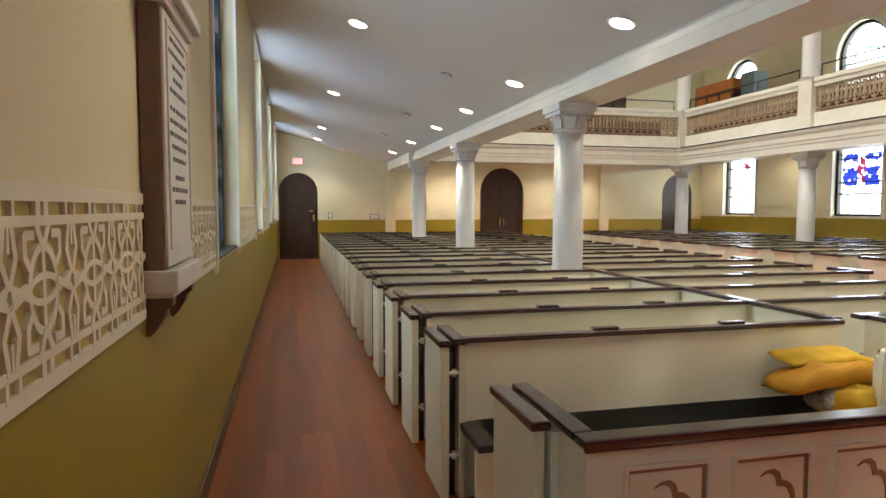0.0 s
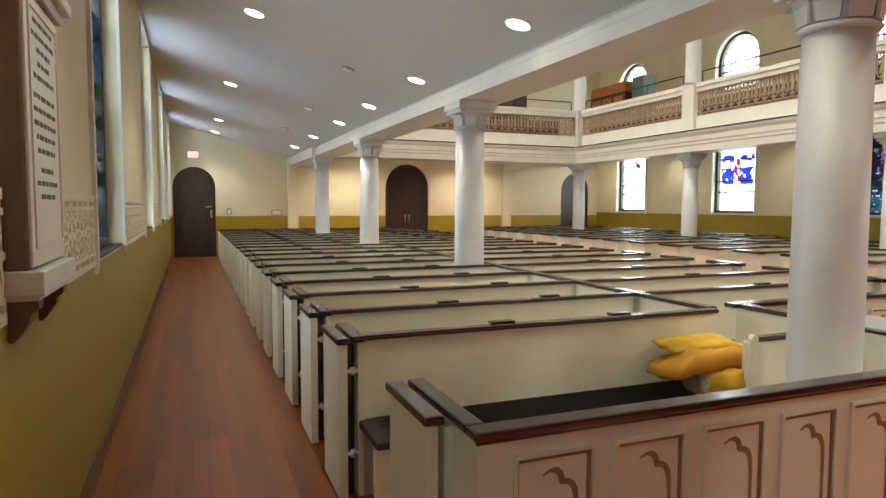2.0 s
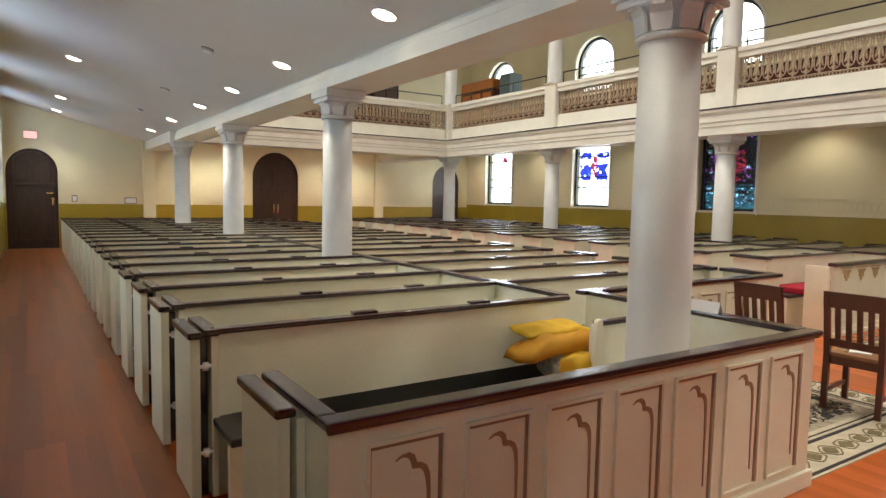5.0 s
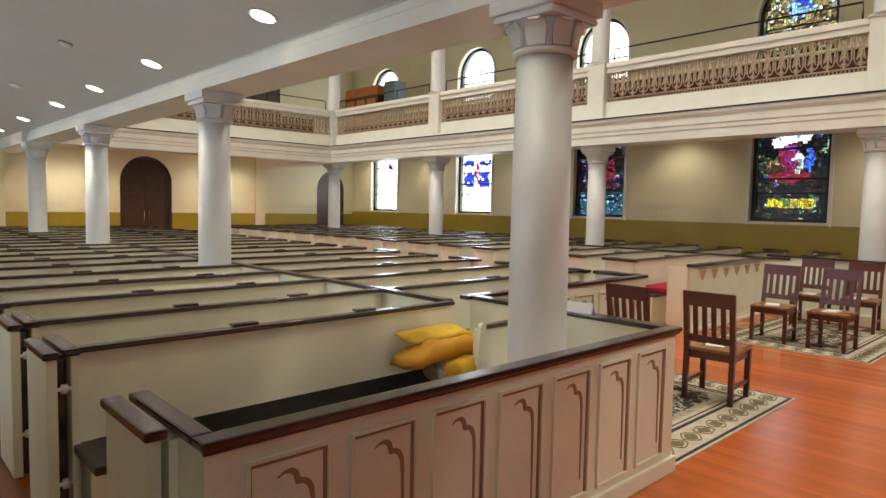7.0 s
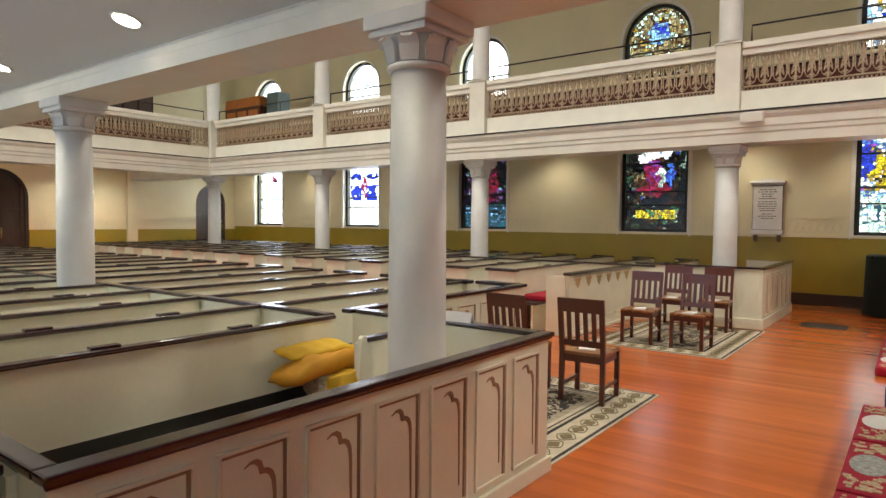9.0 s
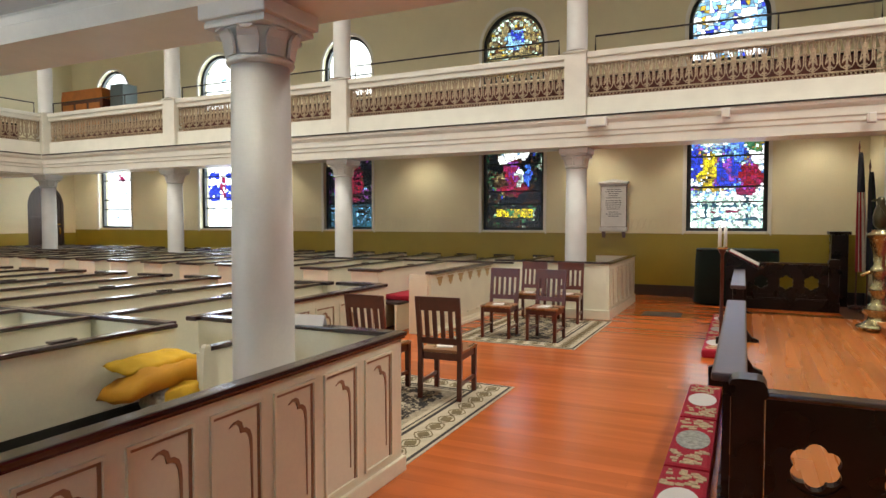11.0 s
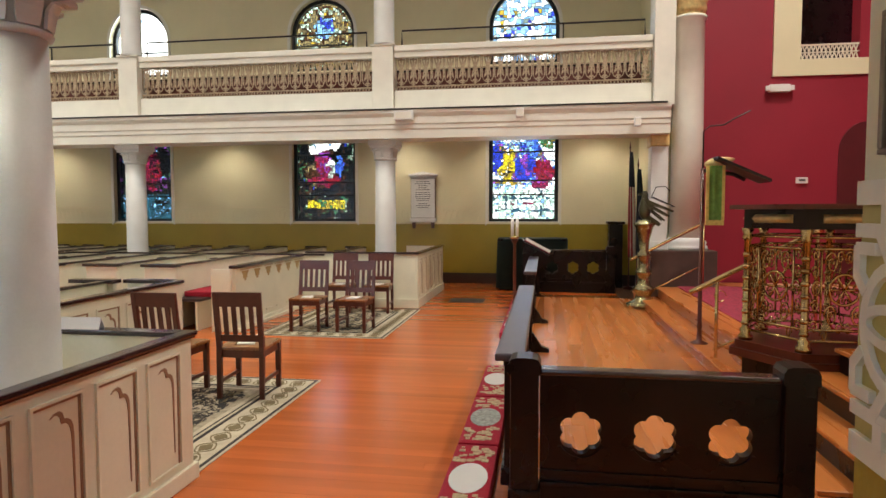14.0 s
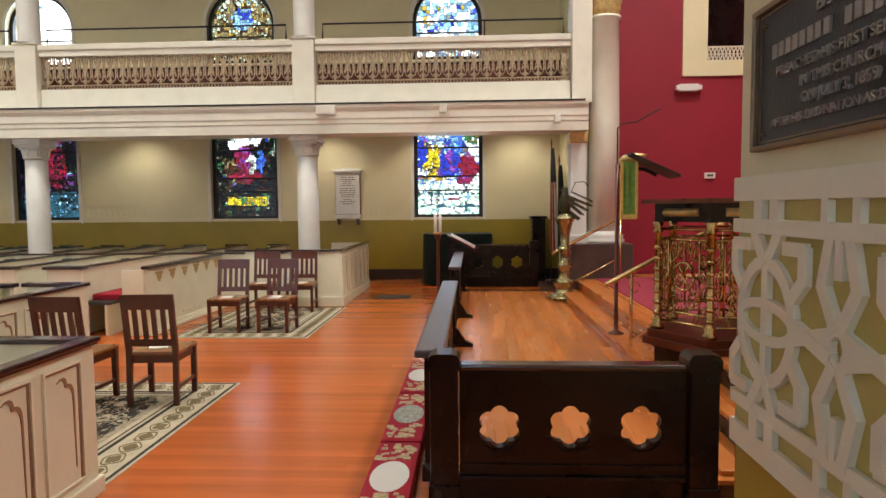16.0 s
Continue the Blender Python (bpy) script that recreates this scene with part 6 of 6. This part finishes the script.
# ---- wall tablets ----
def tablet(m, label):
    """A marble wall tablet on a bracketed shelf; the wall is at x 0 and the room towards +x."""
    ob = thing("wall_tablet", label, "tablet", "wall tablets", m)
    # slab and brackets are browned for the shade on the tablet's sides
    part("slab", cube(0.0, -0.285, 0.10, 0.07, 0.285, 1.02, bevel=0.006), MARBLE_SIDE, ob, "backing slab with its side shade put in as brown")
    part("face", cube(0.07, -0.275, 0.11, 0.082, 0.275, 1.01, bevel=0.004), MARBLE, ob, "white marble face")
    bm = bmesh.new()
    for r in ((-0.235, 0.17, 0.235, 0.185), (-0.235, 0.965, 0.235, 0.98), (-0.235, 0.185, -0.22, 0.965), (0.22, 0.185, 0.235, 0.965)):
        box(bm, 0.082, r[0], r[1], 0.088, r[2], r[3])
    part("border", bm, MARBLE, ob)
    rnd = random.Random(5)
    for i in range(13):
        z = 0.925 - 0.046 * i - (0.02 if i > 4 else 0) - (0.02 if i > 9 else 0)
        w = rnd.uniform(0.10, 0.185)
        bm = bmesh.new()
        u = -w
        while u < w:
            l = min(rnd.uniform(0.03, 0.08), w - u)
            box(bm, 0.082, u, z, 0.0828, u + l, z + 0.017)
            u += l + 0.014
        part("text_bar", bm, INK, ob, "line of illegible black lettering")
    bm = cube(0.0, -0.30, 1.02, 0.10, 0.30, 1.06, bevel=0.008)
    box(bm, 0.0, -0.33, 1.06, 0.13, 0.33, 1.11, 0.012)
    prism(bm, [(-0.30, 1.11), (0.30, 1.11), (0.0, 1.17)], "x", 0.0, 0.07)
    part("cornice", bm, MARBLE, ob)
    bm = cube(0.0, -0.302, 0.02, 0.115, 0.302, 0.10, bevel=0.006)
    box(bm, 0.0, -0.275, 0.0, 0.095, 0.275, 0.03, 0.006)
    part("shelf", bm, MARBLE, ob)
    for y in (-0.22, 0.22):
        part("bracket", prism(bmesh.new(), [(0.0, 0.0), (0.088, 0.0), (0.086, -0.03), (0.062, -0.05), (0.06, -0.07), (0.028, -0.12), (0.012, -0.138), (0.0, -0.135)], "y", y - 0.035, y + 0.035), MARBLE_SIDE, ob)
    return ob


tab = tablet(pose(LEFT + 0.003, 2.81, 1.305), "white marble wall tablet with black lettering on a bracketed shelf")
copy_thing(tab, pose(RIGHT - 0.003, 2.585, 1.40, 0, 0, 180))

# bronze plaque
pq = thing("bronze_plaque", "dark bronze plaque with raised lettering and rubbed edge", "plaque", at=pose(0.930, -0.68, 1.705))
pq.scale = (0.80, 0.8, 0.69)
part("plate", cube(-0.262, 0.0, 0.008, 0.262, 0.010, 0.297), BRONZE, pq)
bm = bmesh.new()
for r in ((-0.275, 0.0, 0.275, 0.012), (-0.275, 0.288, 0.275, 0.30), (-0.275, 0.012, -0.263, 0.288), (0.263, 0.012, 0.275, 0.288)):
    box(bm, r[0], 0.0, r[1], r[2], 0.022, r[3], 0.003)
part("edge", bm, BRONZE_EDGE, pq)
bm = bmesh.new()
for r in ((-0.258, 0.016, 0.258, 0.020), (-0.258, 0.280, 0.258, 0.284), (-0.258, 0.020, -0.254, 0.280), (0.254, 0.020, 0.258, 0.280)):
    box(bm, r[0], 0.010, r[1], r[2], 0.013, r[3])
part("inner_line", bm, BRONZE_EDGE, pq)
for x in (-0.24, 0.24):
    for z in (0.035, 0.262):
        bm = lathe(bmesh.new(), [(0.006, 0), (0.005, 0.004), (0.001, 0.005)], 10)
        bmesh.ops.transform(bm, matrix=pose(x, 0.010, z, -90, 0, 0), verts=bm.verts)
        part("screw", bm, BRONZE_EDGE, pq)


LETTER = material("pale_rubbed_bronze", (0.34, 0.30, 0.27), 0.5, 0.5, vary=0.2, scale=20)


def raised(body, size, z, dx=0.0):
    cu = bpy.data.curves.new("lettering", "FONT")
    cu.body, cu.size, cu.extrude, cu.bevel_depth, cu.align_x = body, size, 0.0035, 0.0004, "CENTER"
    cu.materials.append(LETTER)
    ob = new("lettering", cu)
    ob.parent = pq
    ob.matrix_basis = pose(dx, 0.0125, z, 90, 0, 180)


raised("BISHOP", 0.036, 0.232)
bm = bmesh.new()
for a, b in ((-0.205, -0.01), (0.015, 0.205)):
    u = a
    while u < b - 0.012:
        box(bm, -u - 0.017, 0.010, 0.183, -u, 0.0145, 0.212)
        u += 0.0235
tagged(part("name_bar", bm, LETTER, pq, "row of raised bars"), kind="stuff")
raised("PREACHED HIS FIRST SERMON", 0.0275, 0.144)
raised("IN THIS CHURCH", 0.0275, 0.110)
raised("ON JULY 3, 1859", 0.0275, 0.077)
raised("AFTER HIS ORDINATION AS DEACON", 0.0235, 0.044)

# ---- fretwork frieze ----
FU, FH = 0.35, 0.41
FRIEZE_BACK = material("yellow_olive_frieze_ground", (0.52, 0.42, 0.12), 0.6, vary=0.08, scale=3, bump=0.05)


def fret_unit():
    """One repeat of the pierced plaster frieze, 0.35 long: a round rosette with crossed lenses, forked straps, stepped keys, a ring knot and slotted borders."""
    bm = bmesh.new()
    count = [0]
    def strap(pts, w, closed=False):
        count[0] += 1
        d = 0.0085 + 0.00008 * count[0]
        pts = [Vector(p) for p in pts]
        n = len(pts)
        for i in range(n if closed else n - 1):
            a, b = pts[i], pts[(i + 1) % n]
            t = (b - a).normalized()
            nn = Vector((-t.y, t.x)) * w / 2
            a2, b2 = a - t * w * 0.22, b + t * w * 0.22
            prism(bm, [tuple(a2 + nn), tuple(a2 - nn), tuple(b2 - nn), tuple(b2 + nn)], "y", -d - 0.000004 * i, 0.0)
    def lens(cx, cy, a, b, w, n=26):
        strap([(cx + a * math.cos(t), cy + b * math.sin(t)) for t in [2 * math.pi * k / n for k in range(n)]], w, True)
    cx, kx, cy = 0.105, 0.280, 0.205
    lens(cx, cy, 0.076, 0.088, 0.019)
    lens(cx, cy, 0.076, 0.027, 0.015)
    strap([(cx, cy - 0.088), (cx, cy + 0.088)], 0.017)
    lens(kx, cy, 0.020, 0.024, 0.016, 16)
    for s in (1, -1):
        for e in (1, -1):
            # forks over the rosette, and posts beside the small round hole in the border
            strap([(cx + e * 0.004, cy + s * 0.088), (cx + e * 0.040, cy + s * 0.140)], 0.020)
            strap([(cx + e * 0.023, cy + s * 0.148), (cx + e * 0.023, cy + s * 0.185)], 0.024)
            # stepped key in each corner of the field
            strap([(cx + e * 0.052, cy + s * 0.112), (cx + e * 0.098, cy + s * 0.112), (cx + e * 0.098, cy + s * 0.070), (cx + e * 0.076, cy + s * 0.048)], 0.019)
            # knot: straps that cross, then run up beside each other
            strap([(kx + e * 0.016, cy + s * 0.014), (kx + e * 0.098, cy - s * 0.010)], 0.019)
            strap([(kx + e * 0.006, cy + s * 0.024), (kx + e * 0.034, cy + s * 0.072), (kx + e * 0.017, cy + s * 0.135)], 0.018)
            strap([(kx + e * 0.030, cy + s * 0.150), (kx + e * 0.030, cy + s * 0.185)], 0.014)
        strap([(kx, cy + s * 0.085), (kx, cy + s * 0.130)], 0.012)
    return mesh_of("fret_panel", bm, FRET)


FRET_MESH = fret_unit()


def frieze(name, p, q, z0, label):
    """A run of frieze from p to q (seen from the room, left to right)."""
    (x0, y0), (x1, y1) = p, q
    length = math.hypot(x1 - x0, y1 - y0)
    ang = math.degrees(math.atan2(y1 - y0, x1 - x0))
    ob = tagged(new(name), label, "frieze", kind="structure")
    ob.matrix_basis = pose(x0, y0, z0, 0, 0, ang)
    part("ground", cube(0, -0.002, 0, length, 0.0, FH), FRIEZE_BACK, ob)
    n = max(1, round(length / FU))
    for i in range(n):
        f = new("fret_panel", FRET_MESH)
        f.parent = ob
        f.matrix_basis = pose(i * length / n, -0.002, 0)
        f.scale = (length / n / FU, 1, 1)
    for a, b in ((-0.012, 0.026), (FH - 0.026, FH + 0.012), (0.054, 0.076), (FH - 0.076, FH - 0.054)):
        part("border", cube(0, -0.0115, a, length, -0.0021, b, bevel=0.0015), FRET, ob)


say = "pierced cream plaster frieze over a yellow-olive ground"
half = WIN_W / 2 + 0.072
half_l = WIN_WL / 2 + 0.072
frieze("frieze_left", (LEFT, WINDOWS_L[0] + half_l), (LEFT, 2.52), DADO + 0.002, say)
frieze("frieze_left", (LEFT, 3.10), (LEFT, WINDOWS_L[1] - half_l), DADO + 0.002, say)
for a, b in zip(WINDOWS_L[1:], WINDOWS_L[2:]):
    frieze("frieze_left", (LEFT, a + half_l), (LEFT, b - half_l), DADO + 0.002, say)
frieze("frieze_front", (1.218, -0.68), (LEFT + 0.02, -0.68), DADO - 0.002, say)

# small fittings
for x, y in ((1.82, 8.43), (1.90, 11.89), (1.92, 15.07)):
    sd = thing("smoke_detector", "small white round detector on the sloping ceiling", "detector", "ceiling detectors", pose(x, y, under_left(x) - 0.001, 0, SLOPE, 0))
    part("body", lathe(bmesh.new(), [(0.05, -0.04), (0.065, -0.03), (0.07, 0.0)], 18), PLASTIC, sd)
    part("ring", lathe(bmesh.new(), [(0.078, -0.008), (0.078, 0.0)], 18), MARBLE_SIDE, sd)
for x, z, w in ((0.98, 1.40, 0.07), (2.42, 1.36, 0.16)):
    pl = thing("wall_notice", "small framed notice on the back wall", "notice", "wall notices", pose(x, BACK - 0.02, z))
    part("frame", cube(-w, -0.012, -0.09, w, 0.018, 0.09, bevel=0.006), BRONZE_EDGE, pl)
    part("sheet", cube(-w + 0.02, -0.016, -0.07, w - 0.02, -0.012, 0.07), PAPER, pl)

# quiet frieze on the far walls
PALE = material("cream_frieze_ground", (0.77, 0.68, 0.45), 0.6, vary=0.05, scale=2)
for name, p, q, z in [("frieze_right", (RIGHT, b - half), (RIGHT, a + half), DADO_R) for a, b in zip(WINDOWS, WINDOWS[1:])] + \
        [("frieze_back", (0.62, BACK), (2.75, BACK), DADO), ("frieze_back", (3.11, BACK), (6.0, BACK), DADO), ("frieze_back", (7.62, BACK), (10.44, BACK), DADO), ("frieze_back", (10.8, BACK), (12.95, BACK), DADO)]:
    length = math.hypot(q[0] - p[0], q[1] - p[1])
    ob = tagged(new(name), "cream plaster frieze, painted the colour of the wall", "frieze", kind="structure")
    ob.matrix_basis = pose(p[0], p[1], z + 0.002, 0, 0, math.degrees(math.atan2(q[1] - p[1], q[0] - p[0])))
    bm = cube(0, -0.012, 0, length, 0, 0.03)
    box(bm, 0, -0.012, FH - 0.03, length, 0, FH)
    n = round(length / 0.13)
    for i in range(n):
        u = (i + 0.5) * length / n
        tube(bm, [(u + 0.055 * math.cos(t), -0.004, 0.205 + 0.12 * math.sin(t)) for t in [2 * math.pi * k / 12 for k in range(13)]], 0.0035, 4)
    part("relief", bm, PALE, ob)

# ---- floor boards ----
def boards(name, x0, x1, y0, y1, width, along, z, seed, mats, splits, thick=0.024):
    """Separate boards laid side by side, with butt joints at uneven places."""
    rnd = random.Random(seed)
    ob = tagged(new(name), "heart pine floor boards, reddish brown and worn", "floor", kind="structure")
    across = (x0, x1) if along == "y" else (y0, y1)
    run = (y0, y1) if along == "y" else (x0, x1)
    n = round((across[1] - across[0]) / width)
    w = (across[1] - across[0]) / n
    meshes = {}
    for i in range(n):
        cuts = sorted(run[0] + (run[1] - run[0]) * (k + rnd.uniform(0.2, 0.8)) / splits for k in range(splits - 1)) if splits > 1 else []
        ends = [run[0]] + cuts + [run[1]]
        for a, b in zip(ends, ends[1:]):
            L = round(b - a, 1)
            if L not in meshes:
                bm = cube(-0.5, -0.5, -0.5, 0.5, 0.5, 0.5)
                for v in bm.verts:
                    v.co = Vector((v.co.x * (w - 0.0002), v.co.y * L, v.co.z * thick))
                meshes[L] = mesh_of("floor_board", bm, mats)
            o = new("floor_board", meshes[L])
            o.parent = ob
            c = across[0] + (i + 0.5) * w
            m = (a + b) / 2
            o.matrix_basis = pose(c, m, z - thick / 2 + rnd.uniform(-0.0003, 0.0002)) if along == "y" else pose(m, c, z - thick / 2 + rnd.uniform(-0.0003, 0.0002), 0, 0, 90)
            o.scale = (1, (b - a - 0.001) / L, 1)
    return ob


boards("floor_nave", 0.62, RIGHT, -1.6, 4.0, 0.112, "y", 0.0, 1, FLOOR, 2)
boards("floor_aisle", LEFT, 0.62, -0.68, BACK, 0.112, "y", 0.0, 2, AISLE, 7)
boards("floor_right_aisle", 13.3, RIGHT, 4.0, BACK, 0.13, "y", 0.0, 3, FLOOR, 3)
boards("platform_boards", 3.54, 11.3, -1.70, -0.05, 0.135, "x", PLAT, 4, PLATWOOD, 3)
setting("platform_edge", cube(3.56, -0.06, 0, 11.3, -0.036, PLAT - 0.002), STEPWOOD)
setting("platform_base", cube(3.56, -1.70, 0.001, 11.3, -0.062, PLAT - 0.026), UNDER)
